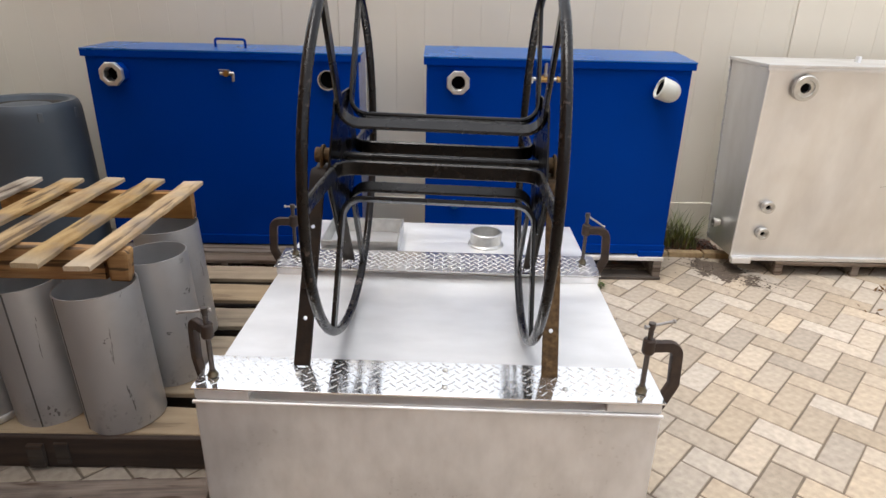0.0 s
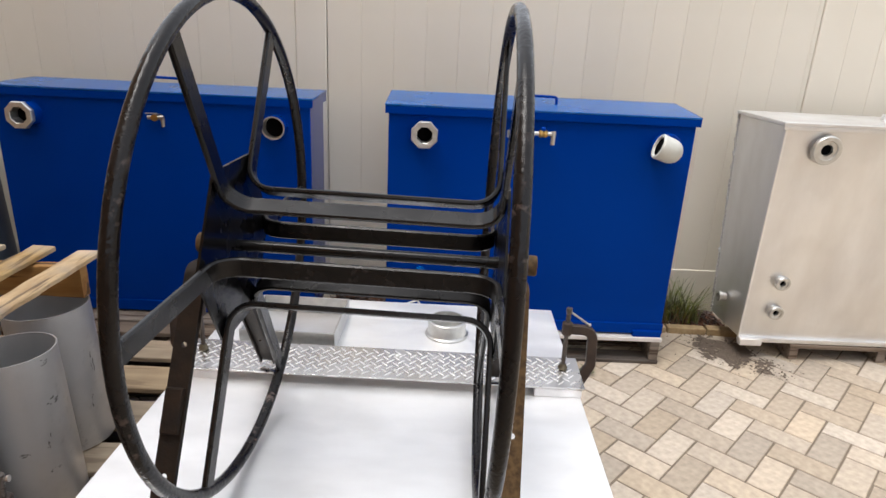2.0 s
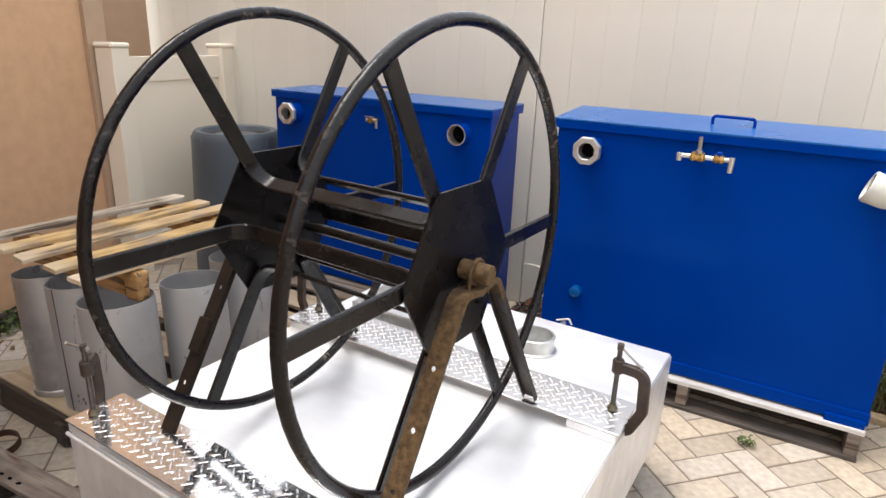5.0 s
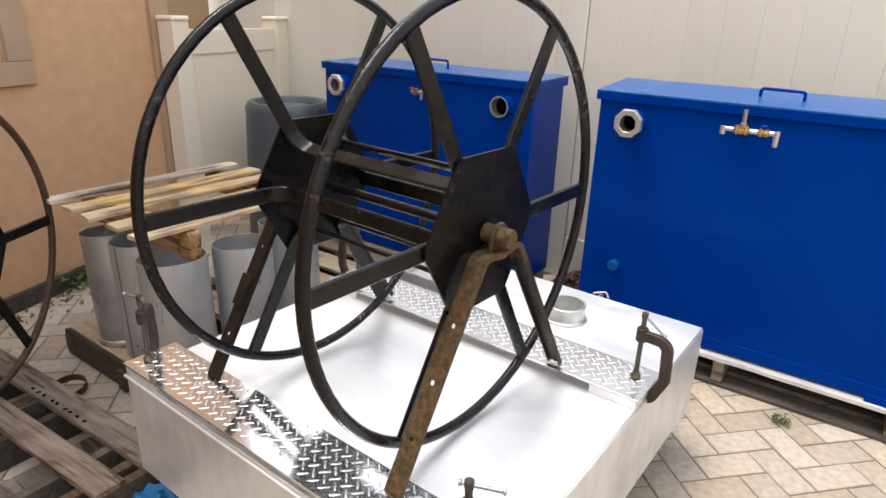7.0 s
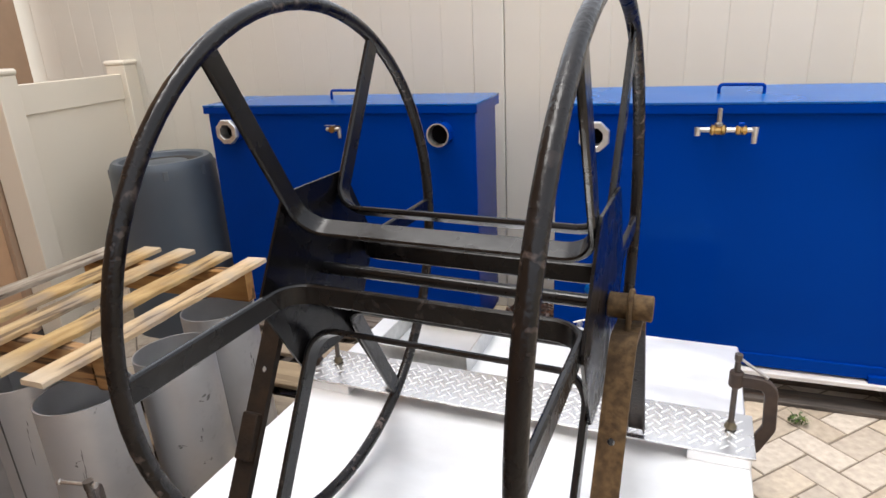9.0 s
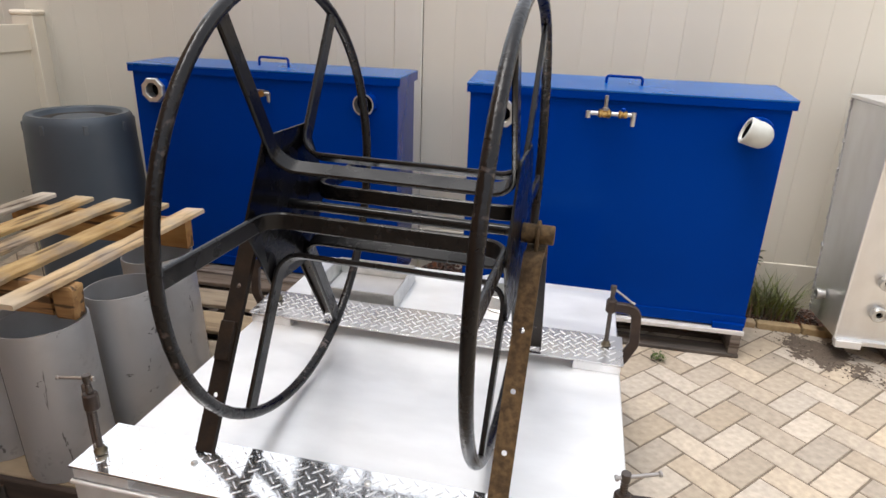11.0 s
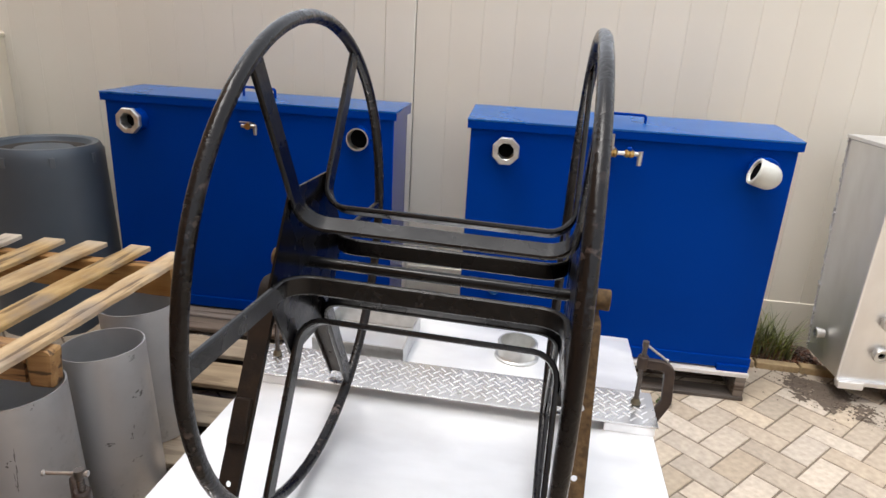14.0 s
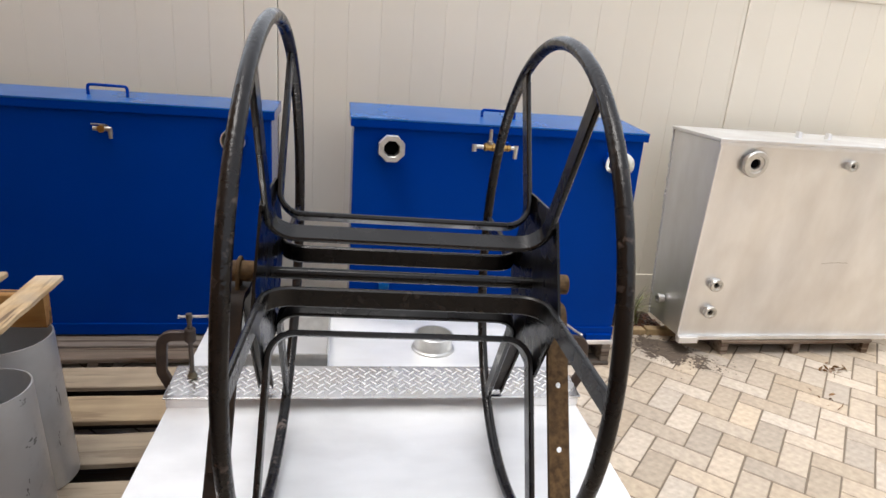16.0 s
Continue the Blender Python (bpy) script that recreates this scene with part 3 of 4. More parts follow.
def hose_reel(at, label, legs=True, rim=None, group=""):
    root = thing("hose_reel", label, "hose reel", at, group)
    for sx in (-HALF, HALF):
        path = [(sx, R_RIM * math.sin(2 * math.pi * k / 72), R_RIM * math.cos(2 * math.pi * k / 72)) for k in range(72)]
        part("rim", sweep(path, circle(R_TUBE, 12), (1, 0, 0), True), rim or M_RIM, root, "round tube rim with worn paint")
    for k in range(6):
        turn = Matrix.Rotation(radians(30 + 60 * k), 4, "X")
        r0, r1 = R_RIM - 0.008, 0.118
        path = rounded([(-HALF, 0, r0), (-HALF, 0, r1), (HALF, 0, r1), (HALF, 0, r0)], 0.05, 6)
        b = sweep([turn @ Vector(p) for p in path], flat_bar(0.038, 0.011, 0.003), turn @ Vector((0, 1, 0)))
        part("drum_bar", b, M_BAR, root, "bent black channel spoke and drum bar")
    for s in (-1, 1):
        hexa = [(0.193 * math.sin(radians(30 + 60 * k + d)), 0.193 * math.cos(radians(30 + 60 * k + d))) for k in range(6) for d in (-2.5, 2.5)]
        m = Matrix.Translation((s * (HALF + 0.009) - 0.0025, 0, 0)) @ Matrix(((0, 0, 1, 0), (1, 0, 0, 0), (0, 1, 0, 0), (0, 0, 0, 1)))
        part("side_plate", prism(hexa, 0.005, m), M_BLACK, root, "flat black hexagonal side plate", smooth=False)
    part("axle_rod", lathe([(0, -HALF - 0.01), (0.012, -HALF - 0.01), (0.012, HALF + 0.01), (0, HALF + 0.01)], 16, ring_m("x")), M_BAR, root)
    for s, end in ((-1, -0.345), (1, 0.342)):
        a, b = sorted((s * (HALF + 0.014), end))
        part("axle_pipe", lathe([(0, a), (0.019, a), (0.021, a + 0.002), (0.021, b - 0.002), (0.019, b), (0, b)], 24, ring_m("x")), M_RUST, root, "rusty pipe axle end")
    if legs:
        for lx, ax in ((-0.326, -0.326), (0.306, 0.306)):
            foot = ST - AXLE_Z + 0.001
            bend = [(lx, -0.322, foot), (lx, -0.064, -0.024), (lx, 0.0, -0.034), (lx, 0.066, -0.020), (lx, 0.345, foot + 0.014)]
            steel, label_ = (M_LEG if lx < 0 else M_RUST), "rusty bent channel leg with bolt holes"
            f0, f1, r1, r0 = Vector(bend[0]), Vector(bend[1]), Vector(bend[3]), Vector(bend[4])
            fa, ra = f0.lerp(f1, 0.87), r0.lerp(r1, 0.87)
            leg = part("front_leg", leg_bar(f0, fa, 0.040, 0.014, 0.004, [t / 0.87 for t in (0.235, 0.465, 0.70)], 0.0055), steel, root, label_, smooth=False)
            part("leg_top", sweep(rounded([fa, f1, (lx, 0.006, -0.034)], 0.034, 6), channel(0.040, 0.014, 0.004), (1, 0, 0)), steel, leg)
            rear = part("rear_leg", leg_bar(ra, r0, 0.0396, 0.0137, 0.004, [0.16, 0.46, 0.76], 0.004), M_LEGREAR, root, "dark channel leg behind", smooth=False)
            part("leg_top", sweep(rounded([(lx, -0.006, -0.034), r1, ra], 0.034, 6), channel(0.0396, 0.0137, 0.004), (1, 0, 0)), M_LEGREAR if lx < 0 else M_RUST, rear)
            path = [(lx + 0.002, 0.0255 * math.cos(a), 0.0255 * math.sin(a)) for a in [math.pi * 2 * k / 24 for k in range(24)]]
            part("axle_strap", sweep(path, circle(0.0045, 8), (1, 0, 0), True), M_RUST, root, "rusty strap ring round the axle")
            part("strap_tail", sweep([(lx + 0.002, -0.026, 0.0), (lx + 0.002, -0.028, -0.03)], circle(0.0045, 8), (1, 0, 0)), M_RUST, root)
    return root


REEL_AT = pose(0.642, 2.251, AXLE_Z, 0, 0.69, -2.9)
reel = hose_reel(REEL_AT, "black steel hose reel on rusty legs, standing on the tank")
part("leg_bracket", box((0.034, 0.020, 0.085), (0, 0, 0), 0.003, pose(-0.326, -0.205, -0.262, -29)), M_LEG, reel, "small welded bracket on the leg")
reel2 = hose_reel(pose(-0.857, 1.592, 0.653, -5, 0, 38.8), "second hose reel with rusty rims resting on a pallet", False, M_RIMRUST)


# ---- C-clamps that hold the strips ----
def c_clamp(at, label, bar, slide, droop):
    """The bar handle turns by bar, slides out to one side and may hang at a slope."""
    root = thing("c_clamp", label, "clamp", at, "clamps on the tank")
    frame_path = rounded([(0.0, 0, 0.128), (0.072, 0, 0.128), (0.078, 0, 0.02), (0.048, 0, -0.048), (0.012, 0, -0.052)], 0.028, 5)
    sec = [(-0.009, -0.013), (-0.006, -0.015), (0.006, -0.015), (0.009, -0.013), (0.009, 0.011), (0.006, 0.013), (-0.006, 0.013), (-0.009, 0.011)]
    part("frame", sweep(frame_path, sec, (0, 1, 0)), M_IRON, root, "dark forged clamp frame")
    part("boss", lathe([(0, -0.020), (0.012, -0.020), (0.015, -0.016), (0.015, 0.016), (0.012, 0.020), (0, 0.020)], 16, pose(0, 0, 0.128)), M_IRON, root)
    screw = part("screw", lathe([(0, 0.008)] + [(0.0058 + 0.0012 * (k % 2), 0.008 + 0.0027 * k) for k in range(62)] + [(0.0085, 0.176), (0.0085, 0.190), (0, 0.190)], 12), M_SCREW, root, "threaded dark steel screw")
    part("pad", lathe([(0, 0.0), (0.013, 0.0), (0.014, 0.005), (0.010, 0.011), (0.009, 0.016), (0, 0.018)], 16), M_PAD, screw, "worn brassy swivel pad")
    reach = Matrix.Translation((0, 0, 0.182)) @ Matrix.Rotation(radians(bar), 4, "Z") @ Matrix.Rotation(radians(90 + droop), 4, "Y")
    a, c = slide - 0.040, slide + 0.040
    part("tommy_bar", lathe([(0, a), (0.0055, a), (0.0055, a + 0.004), (0.0035, a + 0.006), (0.0035, c - 0.006), (0.0055, c - 0.004), (0.0055, c), (0, c)], 10, reach), M_STEEL, screw, "sliding bar handle")
    return root


for u, v, turn, word, bar, slide, droop in ((BW - 0.045, 0.045, 6, "front", 12, 0.022, -4), (BW - 0.046, 0.828, -4, "rear", 0, 0.034, 33), (0.034, 0.052, 139, "front", 49, 0.024, 3), (0.050, 0.830, 183, "rear", 195, 0.012, 6)):
    c_clamp(BOX_AT @ pose(u, v, ST + (0.002 if v < 0.5 else 0.002 + (v - 0.733) * 0.052), 0, 0, turn), "dark iron C-clamp holding the %s treadplate strip" % word, bar, slide, droop)


# ---- blue tanks ----
def fitting_hex(parent, x, z, y0, material, r=0.050):
    """A threaded socket with an eight-sided bushing, open in the middle."""
    f = part("pipe_fitting", lathe([(r - 0.004, 0.0), (r - 0.004, 0.060), (r + 0.002, 0.060), (r + 0.002, 0.0)], 28, pose(x, y0, z) @ Matrix.Rotation(math.pi / 2, 4, "X")), M_BLUE, parent, "round pipe socket")
    part("bushing", lathe([(r + 0.006, 0.056), (r + 0.008, 0.059), (r + 0.008, 0.077), (r + 0.005, 0.081), (r - 0.014, 0.081), (r - 0.016, 0.079), (r - 0.017, 0.010), (0, 0.010)], 8, pose(x, y0, z, 0, 0, 0) @ Matrix.Rotation(math.pi / 2, 4, "X") @ Matrix.Rotation(radians(22.5), 4, "Z")), material, f, "galvanised octagonal bushing")
    part("bore", lathe([(0, 0), (r - 0.0165, 0)], 24, pose(x, y0 - 0.030, z) @ Matrix.Rotation(math.pi / 2, 4, "X")), M_VOID, f)
    return f


def blue_tank(at, width, label, rise):
    root = thing("blue_tank", label, "tank", at, "blue tanks by the fence")
    d, z1 = 0.335, 0.985
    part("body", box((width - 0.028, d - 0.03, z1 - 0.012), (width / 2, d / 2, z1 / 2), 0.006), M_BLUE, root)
    sheet, skirt = box((width, d, 0.008), (width / 2, d / 2, z1 + 0.004), 0.002), bmesh.new()
    for y in (0.003, d - 0.003):
        add_box(skirt, (width - 0.004, 0.004, 0.030), (width / 2, y, z1 - 0.0153), 0.0)
    for x in (0.003, width - 0.003):
        add_box(skirt, (0.004, d - 0.012, 0.030), (x, d / 2, z1 - 0.0153), 0.0)
    for bm in (sheet, skirt):
        for v in bm.verts:
            v.co.z += rise * max(0, v.co.y) / d if v.co.z > z1 - 0.002 else 0
    # The lid top gets the lightened blue; skirt and body keep the plain one.
    lid = part("lid", sheet, M_BLUELIT, root, "flat overlapping lid in blue with sky light painted in")
    part("skirt", skirt, M_BLUE, lid, "folded lid edge")
    part("base_flange", box((width - 0.022, 0.012, 0.050), (width / 2, 0.0125, 0.033), 0.0025), M_BLUE, root, "folded flange along the foot")
    hx = width / 2
    part("handle", sweep(rounded([(hx - 0.074, d / 2, z1 + 0.008), (hx - 0.074, d / 2, z1 + 0.052), (hx + 0.074, d / 2, z1 + 0.05), (hx + 0.074, d / 2, z1 + 0.006)], 0.012, 4), circle(0.006, 10), (0, 1, 0)), M_BLUE, root, "bent rod lid handle")
    fitting_hex(root, 0.165, 0.881, 0.015, M_GALV)
    return root


def ball_valve(parent, x, z, y0, wide):
    """A small brass tap with a lever and a side branch."""
    v = part("tap", lathe([(0, 0.0), (0.010, 0.0), (0.010, 0.045), (0.014, 0.045), (0.014, 0.062), (0, 0.062)], 12, pose(x, y0, z) @ Matrix.Rotation(math.pi / 2, 4, "X")), M_BRASS, parent, "brass tap")
    yy = y0 - 0.05
    if wide:
        part("nipple", lathe([(0, -0.07), (0.009, -0.07), (0.009, 0.115), (0, 0.115)], 12, pose(x, yy, z) @ ring_m("x")), M_GALV, v, "bright threaded pipe nipple")
        for a, c, rr in ((-0.028, 0.024, 0.018), (0.052, 0.088, 0.0165)):
            part("tap_body", lathe([(0, a), (0.012, a), (rr, a + 0.006), (rr, a + 0.014), (rr - 0.003, a + 0.017), (rr - 0.003, c - 0.017), (rr, c - 0.014), (rr, c - 0.006), (0.012, c), (0, c)], 8, pose(x, yy, z) @ ring_m("x")), M_BRASS, v)
        part("stem", lathe([(0, 0), (0.013, 0), (0.013, 0.012), (0.008, 0.014), (0.0075, 0.06), (0, 0.06)], 10, pose(x, yy, z + 0.012)), M_STEEL, v, "grey valve stem")
        part("spout", lathe([(0.007, 0.004), (0.0115, 0.004), (0.009, -0.05), (0.006, -0.05)], 12, pose(x + 0.112, yy, z + 0.006)), M_GALV, v, "pale spout")
        part("spout", lathe([(0.007, 0.004), (0.011, 0.004), (0.010, -0.024), (0.007, -0.024)], 12, pose(x - 0.066, yy, z + 0.004)), M_GALV, v)
        part("cap", lathe([(0, 0), (0.011, 0), (0.011, 0.01), (0.006, 0.014), (0, 0.014)], 12, pose(x + 0.07, yy, z + 0.013)), M_BLUE, v)
    else:
        part("tap_body", lathe([(0, -0.03), (0.009, -0.03), (0.009, 0.035), (0, 0.035)], 12, pose(x, yy, z) @ ring_m("x")), M_STEEL, v)
        part("spout", lathe([(0.006, 0), (0.009, 0), (0.007, -0.036), (0.005, -0.036)], 12, pose(x + 0.030, yy, z)), M_STEEL, v)
        part("lever", box((0.05, 0.012, 0.004), (x - 0.012, yy, z + 0.016), 0.001), M_STEEL, v)
    return v


PAL_Z = 0.13
t1 = blue_tank(pose(-1.075, 3.672, PAL_Z), 1.335, "blue painted steel tank with a tap and two pipe sockets", 0.008)
f2 = part("pipe_fitting", lathe([(0.043, 0.0), (0.043, 0.055), (0.051, 0.055), (0.051, 0.0)], 28, pose(1.178, 0.015, 0.872) @ Matrix.Rotation(math.pi / 2, 4, "X")), M_BLUE, t1, "blue open pipe socket")
part("thread", lathe([(0.0478, 0.0548), (0.0478, 0.0564), (0.0425, 0.0564), (0.0425, 0.005), (0, 0.005)], 28, pose(1.178, 0.015, 0.872) @ Matrix.Rotation(math.pi / 2, 4, "X")), M_GALV, f2, "bright bare thread")
part("bore", lathe([(0, 0), (0.041, 0)], 24, pose(1.178, 0.004, 0.872) @ Matrix.Rotation(math.pi / 2, 4, "X")), M_VOID, f2)
ball_valve(t1, 0.70, 0.893, 0.015, False)
t2 = blue_tank(pose(0.560, 3.632, PAL_Z), 1.300, "blue painted steel tank with a brass tap and white elbow", 0.026)
ball_valve(t2, 0.575, 0.905, 0.015, True)
elbow = bmesh.new()
path = [(0, 0.0, 0), (0, -0.052, 0)] + [(-0.056 * (1 - math.cos(a)), -0.052 - 0.056 * math.sin(a), 0) for a in [radians(d) for d in range(12, 98, 12)]]
add_sweep(elbow, path, circle(0.0505, 24), (0, 0, 1))
(px, py, _), (qx, qy, _) = path[-2], path[-1]
step = Vector((qx - px, qy - py, 0)).normalized()
end = Vector(path[-1])
el = part("pipe_elbow", elbow, M_ELBOW, t2, "white plastic pipe elbow", at=pose(1.165, 0.01, 0.862, 0, 20, 0))
mouth = Matrix.Translation(end) @ step.to_track_quat("Z", "Y").to_matrix().to_4x4()
part("collar", lathe([(0.049, -0.020), (0.051, -0.017), (0.052, 0.006), (0.049, 0.010), (0.041, 0.010), (0.037, 0.001)], 32, mouth), M_ELBOW, el)
part("bore", lathe([(0, 0), (0.0375, 0)], 28, mouth @ Matrix.Translation((0, 0, 0.0015))), M_VOID, el, "dark open end")
part("pipe_socket", lathe([(0.059, 0.0), (0.059, 0.034), (0.056, 0.037), (0, 0.037)], 28, pose(1.165, 0.015, 0.868) @ Matrix.Rotation(math.pi / 2, 4, "X")), M_BLUE, t2, "blue pipe socket")
# The plug face takes the lightened blue copy so that it stands out.
part("plug", lathe([(0, 0.03), (0.016, 0.03), (0.024, 0.026), (0.024, 0.0)], 16, pose(0.165, 0.015, 0.267) @ Matrix.Rotation(math.pi / 2, 4, "X")), M_BLUELIT, t2, "blue drain plug")
drain = part("drain_tap", lathe([(0, 0.04), (0.012, 0.04), (0.012, 0.0)], 14, pose(0.125, 0.015, 0.10) @ Matrix.Rotation(math.pi / 2, 4, "X")), M_GALV, t2, "small drain tap")
part("lever", sweep(rounded([(0.105, -0.028, 0.125), (0.16, -0.028, 0.145), (0.175, -0.028, 0.12)], 0.008, 3), circle(0.004, 8), (0, 1, 0)), M_PVC, drain, "white lever")
part("foot_tab", box((0.13, 0.03, 0.03), (1.215, 0.006, 0.012), 0.003), M_BLUE, t2)


# ---- silver tank ----
S_AT = pose(2.197, 3.612, 0.10)
silver = thing("silver_tank", "tapered satin aluminium tank with round threaded fittings", "tank", S_AT)
sb = bmesh.new()
SW, SD, SH = 1.35, 0.405, 1.013
lo = [(0.052, 0.105, 0.0), (SW - 0.05, 0.105, 0.0), (SW - 0.05, SD, 0.0), (0.046, SD, 0.0)]
hi = [(0.0, 0.0, SH), (SW, 0.0, SH), (SW, SD, SH), (-0.008, SD, SH)]
lv, hv = [sb.verts.new(p) for p in lo], [sb.verts.new(p) for p in hi]
sb.faces.new(lv)
sb.faces.new(hv)
for k in range(4):
    sb.faces.new((lv[k], lv[(k + 1) % 4], hv[(k + 1) % 4], hv[k]))
bmesh.ops.bevel(sb, geom=list(sb.edges), offset=0.006, segments=2, affect="EDGES")
flat = sb.faces.layers.int.new("flat")
for fc in sorted(sb.faces, key=lambda q: -q.calc_area())[:6]:
    fc[flat] = 1
part("body", sb, M_SILVER, silver)
part("lid", box((SW + 0.03, SD + 0.022, 0.016), (SW / 2 - 0.002, SD / 2 - 0.003, SH + 0.006), 0.003), M_SILVER, silver)
part("lid_lip", box((SW + 0.024, 0.005, 0.016), (SW / 2 - 0.002, -0.009, SH - 0.0105), 0.0015), M_SILVER, silver)
part("corner_weld", sweep([(0.002, 0.001, SH - 0.02), (0.0515, 0.104, 0.005)], circle(0.005, 8), (0, 1, 0)), M_ALUTOP, silver, "bright ground weld along the edge")
part("corner_foot", box((0.105, 0.034, 0.034), (0.106, 0.100, -0.014), 0.003), M_ALUTOP, silver, "bright welded corner piece")
part("bottom_rail", box((SW - 0.1, 0.03, 0.022), (SW / 2, 0.105, -0.004), 0.003), M_SILVER, silver)


def face_point(x, z):
    return Vector((x, 0.105 * (1 - z / SH), z))


lean = Matrix.Rotation(math.pi / 2 + math.atan(0.105 / SH), 4, "X")
for x, z, r, n in ((0.180, 0.922, 0.056, 8), (0.685, 0.935, 0.024, 6), (0.170, 0.305, 0.031, 6), (0.180, 0.153, 0.031, 6)):
    p = face_point(x, z)
    f = part("pipe_fitting", lathe([(r * 0.92, 0.0), (r * 0.92, 0.014), (r * 1.1, 0.014), (r * 1.1, 0.027), (r * 1.02, 0.032), (r * 0.74, 0.032), (r * 0.70, 0.026), (r * 0.44, 0.024), (r * 0.40, 0.006), (0, 0.006)], n * 3, Matrix.Translation(p) @ lean), M_GALV, silver, "threaded aluminium pipe fitting")
    part("bore", lathe([(0, 0), (r * 0.40, 0)], 20, Matrix.Translation(p) @ lean @ Matrix.Translation((0, 0, 0.012))), M_VOID, f)
part("pipe_fitting", lathe([(0.021, 0.0), (0.021, 0.024), (0.026, 0.024), (0.026, 0.037), (0.016, 0.038), (0.016, 0.01), (0, 0.01)], 20, pose(0.034, 0.27, 0.142) @ Matrix.Rotation(-math.pi / 2, 4, "Y")), M_GALV, silver)
weld = bmesh.new()
wr = random.Random(21)
for k in range(46):
    u = (k + 0.5) / 46
    p = Vector((-0.008, SD, SH)).lerp(Vector((0.046, SD, 0.0)), u)
    add_box(weld, (0.009, 0.010, 0.020), (0, 0, 0), 0.0, Matrix.Translation(p + Vector((wr.uniform(-0.003, 0.002), -0.004, 0))) @ Matrix.Rotation(wr.uniform(-0.5, 0.5), 4, "X"))
part("weld_bead", weld, M_WELD, silver, "lumpy weld bead down the corner", smooth=False)
sp = face_point(0.80, 0.43)
part("scratch", sweep([sp + Vector((-0.07, -0.0015, -0.006)), sp + Vector((0.02, -0.0015, 0.002)), sp + Vector((0.08, -0.0015, 0.0))], circle(0.0012, 6), (0, 1, 0)), M_STEEL, silver)
for x in (0.535, 0.700):
    part("lid_lug", box((0.020, 0.030, 0.030), (x, 0.2, SH + 0.028), 0.005), M_SILVER, silver)


# ---- pallets ----
def pallet(at, size, label, m_top, m_low, boards, height, board_w, gap_first=0.0, low=True, stringers=3, thick=0.018, skew=0.006, lows=3, first=0, deck=None, m_side=None, bearers=None):
    """Deck boards run along x, stringers along y."""
    root = thing("pallet", label, "pallet", at, "pallets")
    w, d = size
    for y, wide, swing in deck or [(board_w / 2 + (d - board_w) * k / (boards - 1), board_w, 0.0) for k in range(boards)]:
        j = random.uniform(-skew, skew)
        part("deck_board", plank(w + random.uniform(-0.012, 0.012), wide * random.uniform(0.92, 1.05), thick, random.random()), m_top, root, at=pose(w / 2 + j, y + j, height - thick / 2, 0, 0, swing + random.uniform(-0.4, 0.4)))
    foot = thick if low else 0.0
    for x in bearers or [0.025 + (w - 0.05) * k / (stringers - 1) for k in range(stringers)]:
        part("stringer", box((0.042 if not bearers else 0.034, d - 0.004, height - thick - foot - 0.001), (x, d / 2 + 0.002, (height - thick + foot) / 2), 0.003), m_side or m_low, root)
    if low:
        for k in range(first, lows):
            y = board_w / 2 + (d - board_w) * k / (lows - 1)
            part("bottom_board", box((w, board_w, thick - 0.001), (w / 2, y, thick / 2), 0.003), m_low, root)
    return root


# M_WOODD low boards carry the shade of the deck gaps in their colour.
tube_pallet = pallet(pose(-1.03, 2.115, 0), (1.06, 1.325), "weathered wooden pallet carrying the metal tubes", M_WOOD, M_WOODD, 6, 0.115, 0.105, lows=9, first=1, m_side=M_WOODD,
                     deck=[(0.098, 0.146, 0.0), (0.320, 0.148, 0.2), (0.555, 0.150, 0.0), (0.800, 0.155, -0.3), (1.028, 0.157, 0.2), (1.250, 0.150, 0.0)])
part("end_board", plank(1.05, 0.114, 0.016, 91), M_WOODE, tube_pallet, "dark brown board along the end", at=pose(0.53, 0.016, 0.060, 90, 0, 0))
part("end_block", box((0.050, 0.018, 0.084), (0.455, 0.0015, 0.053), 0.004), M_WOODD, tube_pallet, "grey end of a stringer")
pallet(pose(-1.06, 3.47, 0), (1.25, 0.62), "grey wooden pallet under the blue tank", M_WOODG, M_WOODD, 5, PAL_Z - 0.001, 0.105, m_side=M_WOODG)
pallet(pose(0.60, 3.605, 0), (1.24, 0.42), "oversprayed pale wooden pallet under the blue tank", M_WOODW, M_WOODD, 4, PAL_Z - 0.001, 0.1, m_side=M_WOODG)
pallet(pose(2.50, 3.70, 0), (0.90, 0.36), "low wooden pallet under the silver tank", M_WOODG, M_WOODG, 4, 0.084, 0.09, low=False)
# Its bearers are M_WOODD as well, with gap shade put into the colour.
dark_pallet = pallet(pose(-1.155, 0.955, 0, 0, 0, 1.0), (1.20, 0.96), "dark weathered pallet with broken and missing boards", M_WOODR, M_WOODD, 6, 0.125, 0.1, skew=0.004, low=False, m_side=M_WOODD,
                     deck=[(0.05, 0.10, 0.5), (0.21, 0.10, -0.6), (0.37, 0.10, 0.3), (0.758, 0.096, 2.8), (0.911, 0.100, 2.4)], bearers=(0.03, 0.30, 0.57, 0.70, 1.005, 1.116, 1.182))
for k, (x, wide) in enumerate(((0.15, 0.10), (0.43, 0.12), (0.855, 0.145))):
    part("bottom_board", plank(0.95, wide, 0.018, 95 + k, "y"), M_WOODR, dark_pallet, at=pose(x, 0.48, 0.0095, 0, 0, 0.6))
